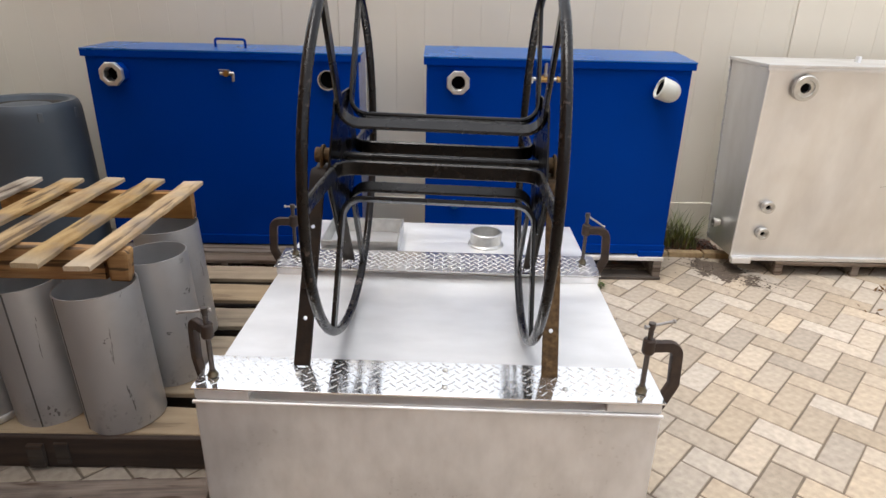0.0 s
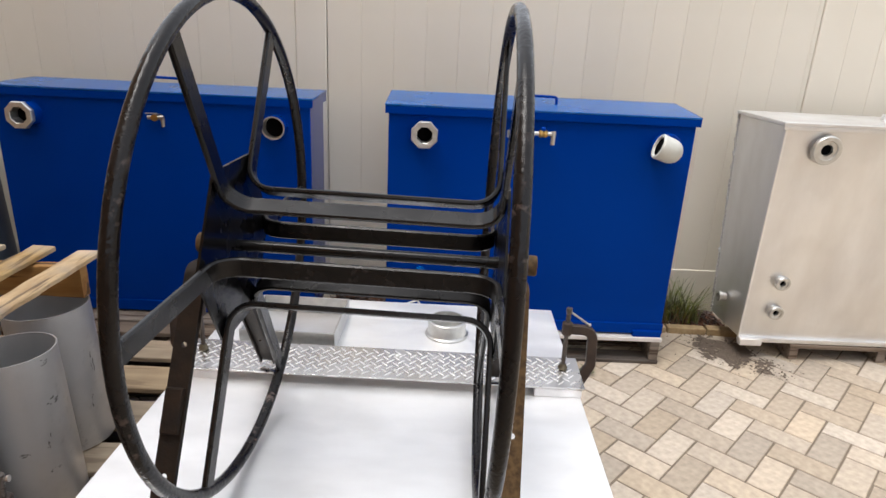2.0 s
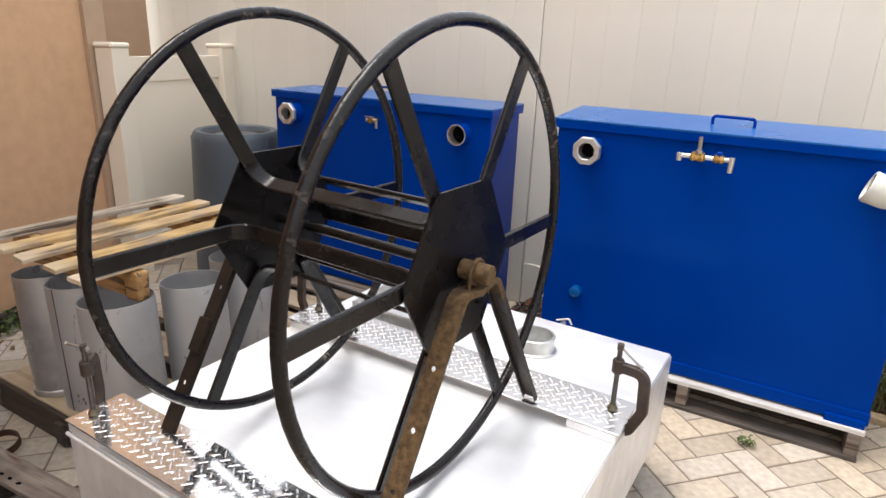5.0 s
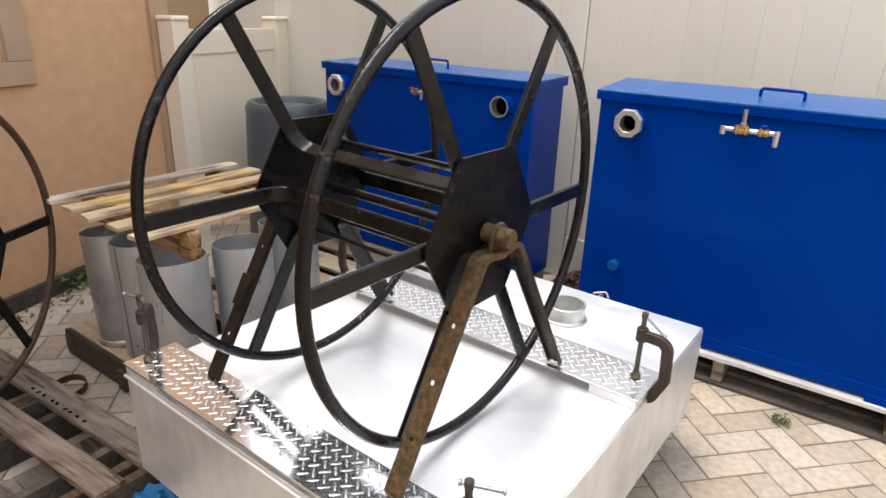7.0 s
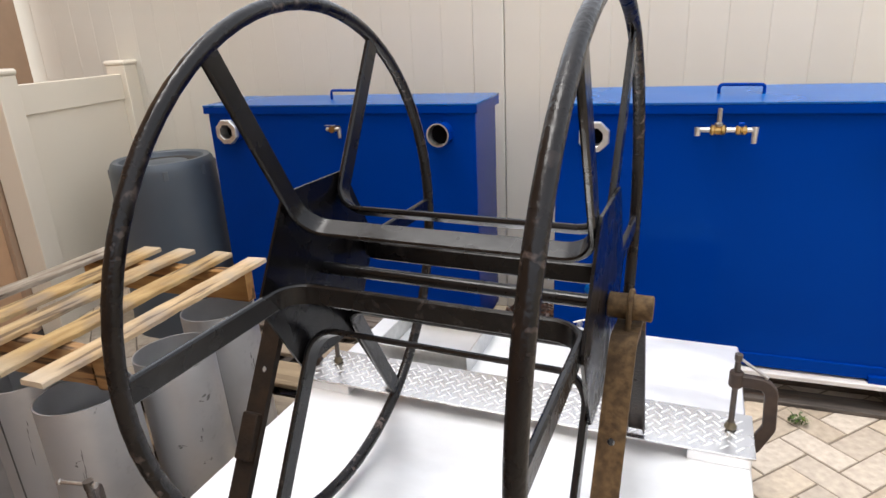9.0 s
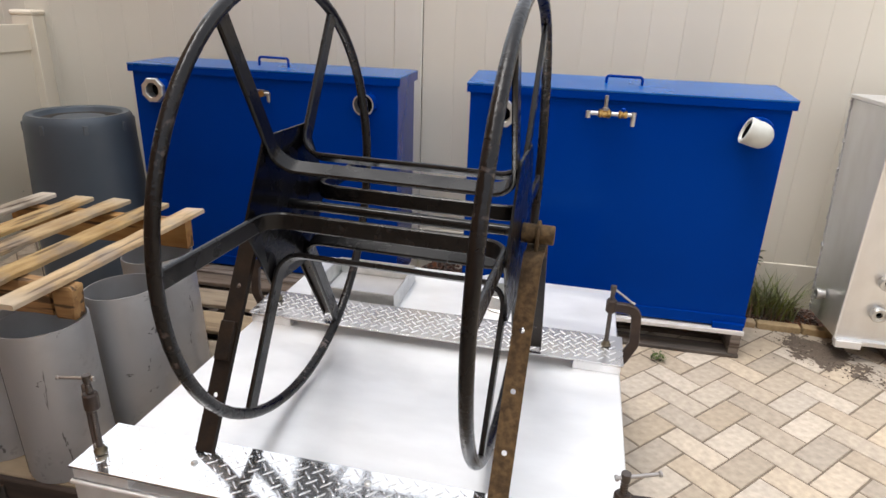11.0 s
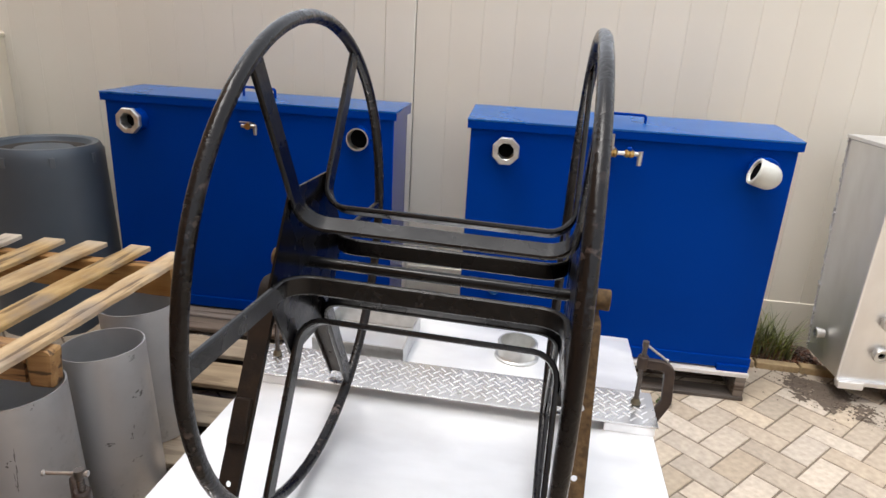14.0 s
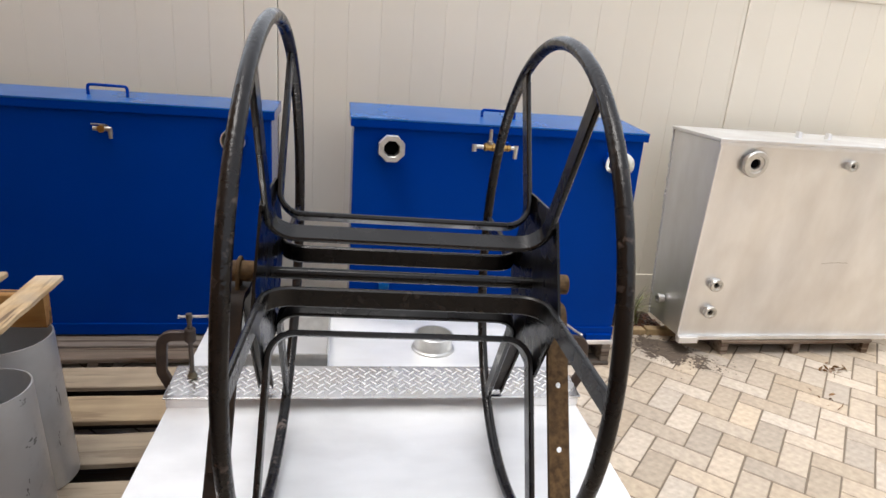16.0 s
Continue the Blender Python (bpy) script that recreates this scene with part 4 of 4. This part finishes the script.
for k in range(9):
    x = 0.52 + 0.041 * k + random.uniform(-0.008, 0.008)
    part("nail_scar", prism([(-0.010, -0.003), (-0.002, -0.007), (0.009, -0.002), (0.006, 0.005), (-0.006, 0.004)], 0.0012, pose(x, 0.884 + 0.042 * (x - 0.52), 0.1252, 0, 0, random.uniform(-40, 40))), M_VOID, dark_pallet, smooth=False)

# open slatted pallet lying on the tubes
top_pal = thing("slatted_pallet", "new pine slatted pallet lying across the upright tubes", "pallet", pose(0, 0, 0), "pallets")
for k, x in enumerate((-0.327, -0.476, -0.632, -0.795, -0.945)):
    part("slat", plank(0.835 + random.uniform(-0.012, 0.012), 0.078 * random.uniform(0.93, 1.05), 0.015, 40 + k, "y"), M_PINE if k < 4 else M_PINEG, top_pal, at=pose(x, 2.535 + 0.012 * (k % 2), 0.683 + 0.003 * (k % 3), random.uniform(-0.4, 0.4), random.uniform(-1.5, 1.5), random.uniform(-0.6, 0.6)))
for y, x0, x1 in ((2.300, -1.025, -0.352), (2.865, -1.025, -0.299)):
    part("stringer", plank(x1 - x0, 0.103, 0.038, 60 + int(y * 10)), M_PINEX, top_pal, at=pose((x0 + x1) / 2, y, 0.620, 90, 0, 0))
block = box((0.060, 0.052, 0.102), (0, 0, 0), 0.010)
for v in block.verts:
    v.co += 0.006 * Vector((noise.noise(v.co * 40), noise.noise(v.co * 40 + Vector((7, 0, 0))), noise.noise(v.co * 40 + Vector((0, 7, 0)))))
part("end_block", block, M_PINEX, top_pal, "split block of end-grain pine", at=pose(-0.310, 2.300, 0.618, 0, 3, 5))


# ---- upright metal tubes ----
def scuff(r, turn, z, wide, tall, slope, seed):
    """A ragged dark scrape that hugs the wall of a tube."""
    q, bm = random.Random(seed), bmesh.new()
    for _ in range(9):
        u, v = q.uniform(-1, 1), q.uniform(-1, 1)
        a, zz = radians(turn) + (u * wide + v * slope) / r, z + v * tall
        w, h = wide * q.uniform(0.15, 0.45), tall * q.uniform(0.10, 0.30)
        ring = [(-1, -0.3), (-0.2, -1), (0.8, -0.5), (1, 0.4), (0.2, 1), (-0.7, 0.6)]
        bm.faces.new([bm.verts.new(((r + 0.0008) * math.cos(a + p * w / r), (r + 0.0008) * math.sin(a + p * w / r), zz + k * h)) for p, k in ring])
    return bm


def metal_tube(x, y, z0, r, h, label, seam, scrapes):
    root = thing("metal_tube", label, "tube", pose(x, y, z0 - 0.005, -1, -3.5, 0), "upright metal tubes")
    part("wall", lathe([(r, 0), (r, h), (r - 0.004, h), (r - 0.004, 0)], 56, None, True), M_TUBE, root)
    part("weld_seam", box((0.005, 0.003, h - 0.004), (0, -r, h / 2), 0.001), M_SEAM, root, at=pose(0, 0, 0, 0, 0, seam))
    for k, (turn, z, wide, tall, slope) in enumerate(scrapes):
        part("scuff", scuff(r, turn, z, wide, tall, slope, 70 + k), M_SCRAPE, root, "dark scraped mark")
    return root


TZ = 0.117
SCRAPES = {
    "near": [(-57.5, 0.300, 0.003, 0.052, 0.008), (-63, 0.318, 0.007, 0.008, 0.0), (-30, 0.022, 0.002, 0.014, 0.004), (-30, 0.442, 0.003, 0.008, 0.003), (-48, 0.10, 0.004, 0.05, -0.003)],
    "dented": [(-14, 0.325, 0.016, 0.010, 0.012), (-36, 0.133, 0.007, 0.004, 0.0), (-27, 0.135, 0.005, 0.004, 0.0), (-33, 0.215, 0.004, 0.025, 0.005), (-62, 0.20, 0.013, 0.006, 0.006), (-16, 0.435, 0.010, 0.008, 0.004)],
    "scratched": [(-10, 0.276, 0.006, 0.030, 0.003), (-22, 0.15, 0.004, 0.02, 0.0)],
    "seamed": [(-60, 0.05, 0.012, 0.02, 0.0), (-50, 0.30, 0.003, 0.06, 0.004)],
}
for x, y, r, seam, w in ((-0.352, 2.257, 0.117, -40, "near"), (-0.290, 2.505, 0.110, 140, "dented"), (-0.360, 2.785, 0.118, 170, "scratched"), (-0.594, 2.282, 0.112, 10, "seamed")):
    metal_tube(x, y, TZ, r, 0.455, "dull grey %s metal tube standing upright on a pallet" % w, seam, SCRAPES[w])


# a slimmer galvanised can, crumpled above its bright foot ring
can = thing("metal_can", "slim galvanised can with a crumpled foot, standing upright on a pallet", "can", pose(-0.775, 2.245, TZ - 0.003, -1, -3.5, 0))
shell = lathe([(0.087, 0.0), (0.088, 0.045), (0.0905, 0.055), (0.087, 0.068), (0.0905, 0.085), (0.088, 0.100), (0.091, 0.122), (0.0915, 0.25), (0.093, 0.455), (0.090, 0.455), (0.088, 0.25), (0.084, 0.0)], 48, None, True)
for v in shell.verts:
    if v.co.z < 0.2:
        v.co += Vector((v.co.x, v.co.y, 0)).normalized() * 0.004 * noise.noise(v.co * 28)
part("wall", shell, M_CAN, can)
part("foot_ring", lathe([(0.086, 0.0), (0.0925, 0.0), (0.0935, 0.004), (0.0935, 0.018), (0.0915, 0.022), (0.086, 0.022)], 48, None, True), M_GALV, can, "bright folded foot ring")


# ---- upturned bin ----
bin_ = thing("plastic_bin", "grey-blue plastic bin standing upside down", "bin", pose(-1.413, 3.712, 0))
part("shell", lathe([(0.285, 0.0), (0.28, 0.03), (0.250, 0.79), (0.247, 0.83), (0.239, 0.855), (0.228, 0.868), (0.208, 0.868), (0.198, 0.862), (0.191, 0.844), (0.186, 0.838), (0.125, 0.836), (0.118, 0.843), (0.108, 0.845), (0, 0.846)], 56), M_PLASTIC, bin_)
part("dirt_film", lathe([(0.184, 0.8385), (0.160, 0.8388), (0.128, 0.8372), (0.130, 0.8402), (0.160, 0.8412), (0.184, 0.8405)], 40, None, True), M_SOIL, bin_, "dark dirt lying in the sunken base")
for k in range(8):
    a = 2 * math.pi * k / 8
    part("rib", box((0.008, 0.022, 0.045), (0.2475, 0, 0.812), 0.003), M_SCUFF, bin_, at=pose(0, 0, 0, 0, 0, math.degrees(a)))

# ---- rusty hoop and tin behind the dark pallet ----
hoop = thing("steel_hoop", "rusty steel hoop leaning behind the dark pallet", "hoop", pose(-0.722, 1.985, 0.030, 7, 4, 8))
part("band", lathe([(0.057, 0.012), (0.061, 0.012), (0.062, 0.008), (0.062, -0.014), (0.057, -0.014)], 36, None, True), M_RIMRUST, hoop)
tin = thing("tin", "rusty brown round tin lying behind the dark pallet", "tin", pose(-0.216, 1.966, 0.0182))
part("can", lathe([(0, 0.0), (0.060, 0.0), (0.061, 0.003), (0.061, 0.037), (0.059, 0.0395), (0.056, 0.0385), (0.054, 0.036), (0, 0.0365)], 36), M_RIMRUST, tin)


# ---- planting, litter and small things ----
def blades(count, spread, height, seed, width=0.006, curl=0.5):
    """Many arched, tapered leaf blades growing out of one spot."""
    r, bm = random.Random(seed), bmesh.new()
    for _ in range(count):
        x, y = r.uniform(-spread[0], spread[0]), r.uniform(-spread[1], spread[1])
        a, h, w, bend = r.uniform(0, 2 * math.pi), height * r.uniform(0.45, 1.0), width * r.uniform(0.6, 1.3), curl * r.uniform(0.3, 1.2)
        d, s = Vector((math.cos(a), math.sin(a), 0)), Vector((-math.sin(a), math.cos(a), 0))
        prev = None
        for k in range(5):
            u = k / 4
            p = Vector((x, y, 0)) + d * (bend * h * u * u) + Vector((0, 0, h * u * (1 - 0.35 * bend * u)))
            ww = w * (1 - u) ** 0.7 + 0.0004
            cur = (bm.verts.new(p - s * ww), bm.verts.new(p + s * ww))
            if prev:
                bm.faces.new((prev[0], prev[1], cur[1], cur[0]))
            prev = cur
    return bm


def chips(count, half, z, seed, size=0.02, heap=0.0):
    """Loose bark chips strewn over a patch."""
    r, bm = random.Random(seed), bmesh.new()
    for _ in range(count):
        x, y = r.uniform(-half[0], half[0]), r.uniform(-half[1], half[1])
        h = heap * max(0, 1 - (x / half[0]) ** 2) * max(0, 1 - (y / half[1]) ** 2)
        m = pose(x, y, z + h * r.uniform(0.2, 1.0), r.uniform(-40, 40), r.uniform(-40, 40), r.uniform(0, 360))
        add_box(bm, (size * r.uniform(0.6, 1.8), size * r.uniform(0.3, 0.7), size * r.uniform(0.15, 0.35)), (0, 0, 0), 0.0, m)
    return bm


def leaves(count, half, z, seed, size=0.02, lift=0.03):
    """Small pointed leaves at all angles."""
    r, bm = random.Random(seed), bmesh.new()
    for _ in range(count):
        m = pose(r.uniform(-half[0], half[0]), r.uniform(-half[1], half[1]), z + r.uniform(0, lift), r.uniform(-60, 60), r.uniform(-60, 60), r.uniform(0, 360)) @ Matrix.Scale(size * r.uniform(0.6, 1.3), 4)
        v = [bm.verts.new(m @ Vector(p)) for p in ((-1, 0, 0), (-0.3, 0.38, 0.08), (0.4, 0.3, 0.06), (1, 0, -0.1), (0.4, -0.3, 0.06), (-0.3, -0.38, 0.08))]
        bm.faces.new(v)
    return bm


bed = tagged(new("mulch_bed"), "strip of reddish brown bark mulch along the fence", "mulch", kind="stuff")
bed.matrix_basis = pose(2.04, 4.11, 0.0)
part("chips", chips(1500, (0.30, 0.12), 0.005, 11, 0.015, 0.06), M_MULCH, bed, smooth=False)
bed2 = tagged(new("mulch_bed"), "heap of reddish brown bark mulch behind the tanks", "mulch", kind="stuff")
bed2.matrix_basis = pose(0.41, 4.05, 0.0)
part("chips", chips(700, (0.17, 0.17), 0.005, 12, 0.024, 0.13), M_MULCH, bed2, smooth=False)

grass = thing("grass_clump", "clump of long green grass beside the blue tank", "plant", pose(1.98, 4.08, 0.02))
part("blade_tuft", blades(430, (0.21, 0.07), 0.25, 3, 0.0034, 0.8), M_GRASS, grass)
part("fern", leaves(130, (0.10, 0.05), 0.10, 41, 0.026, 0.24), M_LEAF, grass, "broad-leaved weed beside the tank", at=pose(-0.09, 0.02, 0))
part("fern_stem", blades(40, (0.09, 0.045), 0.36, 42, 0.003, 0.35), M_LEAF, grass, at=pose(-0.09, 0.02, 0))
part("dry_tuft", blades(110, (0.18, 0.10), 0.15, 4, 0.0032, 1.1), M_DRYLEAF, grass, "dry yellow-brown blades")
weed = thing("weed", "small green weed growing between the pavers", "plant", pose(1.484, 3.50, 0.0))
part("foliage", leaves(34, (0.03, 0.022), 0.005, 5, 0.012, 0.03), M_LEAF, weed)
part("stem", blades(9, (0.02, 0.015), 0.06, 6, 0.002, 1.0), M_LEAF, weed)
weed2 = thing("weed", "low green weeds at the foot of the house wall", "plant", pose(-1.72, 2.52, 0.0, 0, 0, 16.5))
part("foliage", leaves(320, (0.10, 0.17), 0.01, 7, 0.019, 0.09), M_LEAF, weed2)
weed3 = thing("weed", "tall thin weed growing beside the upturned bin", "plant", pose(-1.775, 3.70, 0.0))
part("foliage", leaves(16, (0.035, 0.05), 0.33, 8, 0.011, 0.10), M_LEAF, weed3)
part("stem", blades(9, (0.03, 0.045), 0.46, 18, 0.002, 0.12), M_LEAF, weed3)
dead = thing("dead_leaves", "brown crumpled dead leaves lying on the pavers", "leaves", pose(3.02, 3.53, 0.002, 0, 0, 30))
part("litter", leaves(15, (0.07, 0.05), 0.004, 9, 0.022, 0.006), M_DRYLEAF, dead)
dead2 = thing("dead_leaves", "few dry leaf scraps on the pavers", "leaves", pose(2.78, 3.27, 0.002))
part("litter", leaves(9, (0.06, 0.10), 0.003, 10, 0.016, 0.005), M_DRYLEAF, dead2)
dead3 = thing("dead_leaves", "dry brown leaf litter at the foot of the house wall", "leaves", pose(-1.50, 2.25, 0.002, 0, 0, 16.5))
part("litter", leaves(70, (0.10, 0.35), 0.003, 19, 0.015, 0.008), M_DRYLEAF, dead3)

tarp = bmesh.new()
bmesh.ops.create_grid(tarp, x_segments=22, y_segments=18, size=0.05)
for v in tarp.verts:
    v.co.z = 0.05 + 0.04 * noise.noise(v.co * 30) + 0.012 * noise.noise(v.co * 80)
tp = thing("tarp", "crumpled blue plastic tarp by the tank corner", "tarp", pose(0.075, 1.862, 0.005))
part("sheet", tarp, M_TARP, tp)

# Spilt soil; its spread and dark tone include the tank's painted shade.
soil = tagged(new("soil_and_shade"), "dark soil on the pavers by the silver tank, with the tank's shade in its tone", "soil", kind="stuff")
soil.matrix_basis = pose(2.23, 3.75, 0.0, 0, 0, -48)
sr, grains, film = random.Random(15), bmesh.new(), bmesh.new()
for _ in range(260):
    gx, gy = sr.gauss(0, 0.15), sr.gauss(0, 0.085)
    k = sr.uniform(0.6, 2.2)
    add_box(grains, (0.003 * k, 0.0022 * k, 0.0022), (0, 0, 0), 0.0, pose(gx, gy, 0.0035, sr.uniform(-15, 15), sr.uniform(-15, 15), sr.uniform(0, 180)))
CELL = 0.006
for i in range(-70, 70):
    for j in range(-45, 45):
        gx, gy = i * CELL, j * CELL
        q = Vector((gx, gy, 0))
        if math.exp(-(gx / 0.25) ** 2 - (gy / 0.15) ** 2) + 0.42 * noise.noise(q * 13) + 0.34 * noise.noise(q * 55) < 0.60:
            continue
        lift = 0.0026 + 0.0006 * noise.noise(q * 30)
        film.faces.new([film.verts.new((gx + dx * CELL, gy + dy * CELL, lift)) for dx, dy in ((0, 0), (1, 0), (1, 1), (0, 1))])
part("grains", grains, M_DIRTSHADE, soil, smooth=False)
part("film", film, M_DIRTSHADE, soil, smooth=False)

edge = thing("bed_edging", "row of worn tan pavers set upright before the mulch", "edging", pose(1.80, 3.985, 0.0, 0, 0, -3))
er = random.Random(31)
for k in range(4):
    part("edging_paver", box((0.196, 0.055, 0.085), (0, 0, 0), 0.006), M_EDGING, edge, at=pose(0.1 + 0.203 * k, er.uniform(-0.006, 0.006), -0.010 + er.uniform(-0.004, 0.004), er.uniform(-3, 3), 0, er.uniform(-1.5, 1.5)))


# ---- pavers in herringbone ----
pavement = thing("pavement", "beige concrete pavers laid in diagonal herringbone", "pavement", pose(1.345, 3.170, 0, 0, 0, 46.3), kind="structure")
MOD, JOINT = 0.1058, 0.0068


def paver_shape(l, w):
    """Corners of a paver with a chamfered top edge, from its lower left corner."""
    j, c = JOINT / 2, 0.0022
    return [[(j + i, j + i, z), (l - j - i, j + i, z), (l - j - i, w - j - i, z), (j + i, w - j - i, z)] for i, z in ((0, -0.03), (0, -c), (c, 0))]


def paver_faces(base):
    f = [(base + 8, base + 9, base + 10, base + 11)]
    for lvl in (0, 4):
        for k in range(4):
            f.append((base + lvl + k, base + lvl + (k + 1) % 4, base + lvl + 4 + (k + 1) % 4, base + lvl + 4 + k))
    return f


paver_mesh = bpy.data.meshes.new("paver")
paver_mesh.from_pydata([p for lv_ in paver_shape(2 * MOD, MOD) for p in lv_], [], paver_faces(0))
paver_mesh.materials.append(M_PAVER)
near, far_v, far_f = 0, [], []
rng = random.Random(4)
turn = pavement.matrix_basis
for i in range(-48, 48):
    for j in range(-48, 48):
        kind = (i - j) % 4
        if kind not in (0, 3):
            continue
        m = pose(i * MOD, j * MOD, rng.uniform(-0.0012, 0.0012), rng.uniform(-0.25, 0.25), rng.uniform(-0.25, 0.25), rng.uniform(-0.5, 0.5))
        if kind == 3:
            m = m @ Matrix(((0, -1, 0, MOD), (1, 0, 0, 0), (0, 0, 1, 0), (0, 0, 0, 1)))
        c = turn @ (m @ Vector((MOD, MOD / 2, 0)))
        if not (-2.4 < c.x < 5.2 and -1.5 < c.y < 4.2):
            continue
        if (1.2 < c.x < 2.75 and 1.65 < c.y < 3.72 or -1.0 < c.x < 0.0 and 1.9 < c.y < 2.2) and near < 300:
            near += 1
            ob = new("paver", paver_mesh)
            ob.parent, ob.matrix_basis = pavement, m
        else:
            base = len(far_v)
            far_v += [m @ Vector(p) for lv_ in paver_shape(2 * MOD, MOD) for p in lv_]
            far_f += paver_faces(base)
me = bpy.data.meshes.new("paver_field")
me.from_pydata(far_v, [], far_f)
me.materials.append(M_PAVERS)
field = new("paver_field", me)
field.parent = pavement
tagged(field, "more of the same herringbone pavers", kind="stuff")
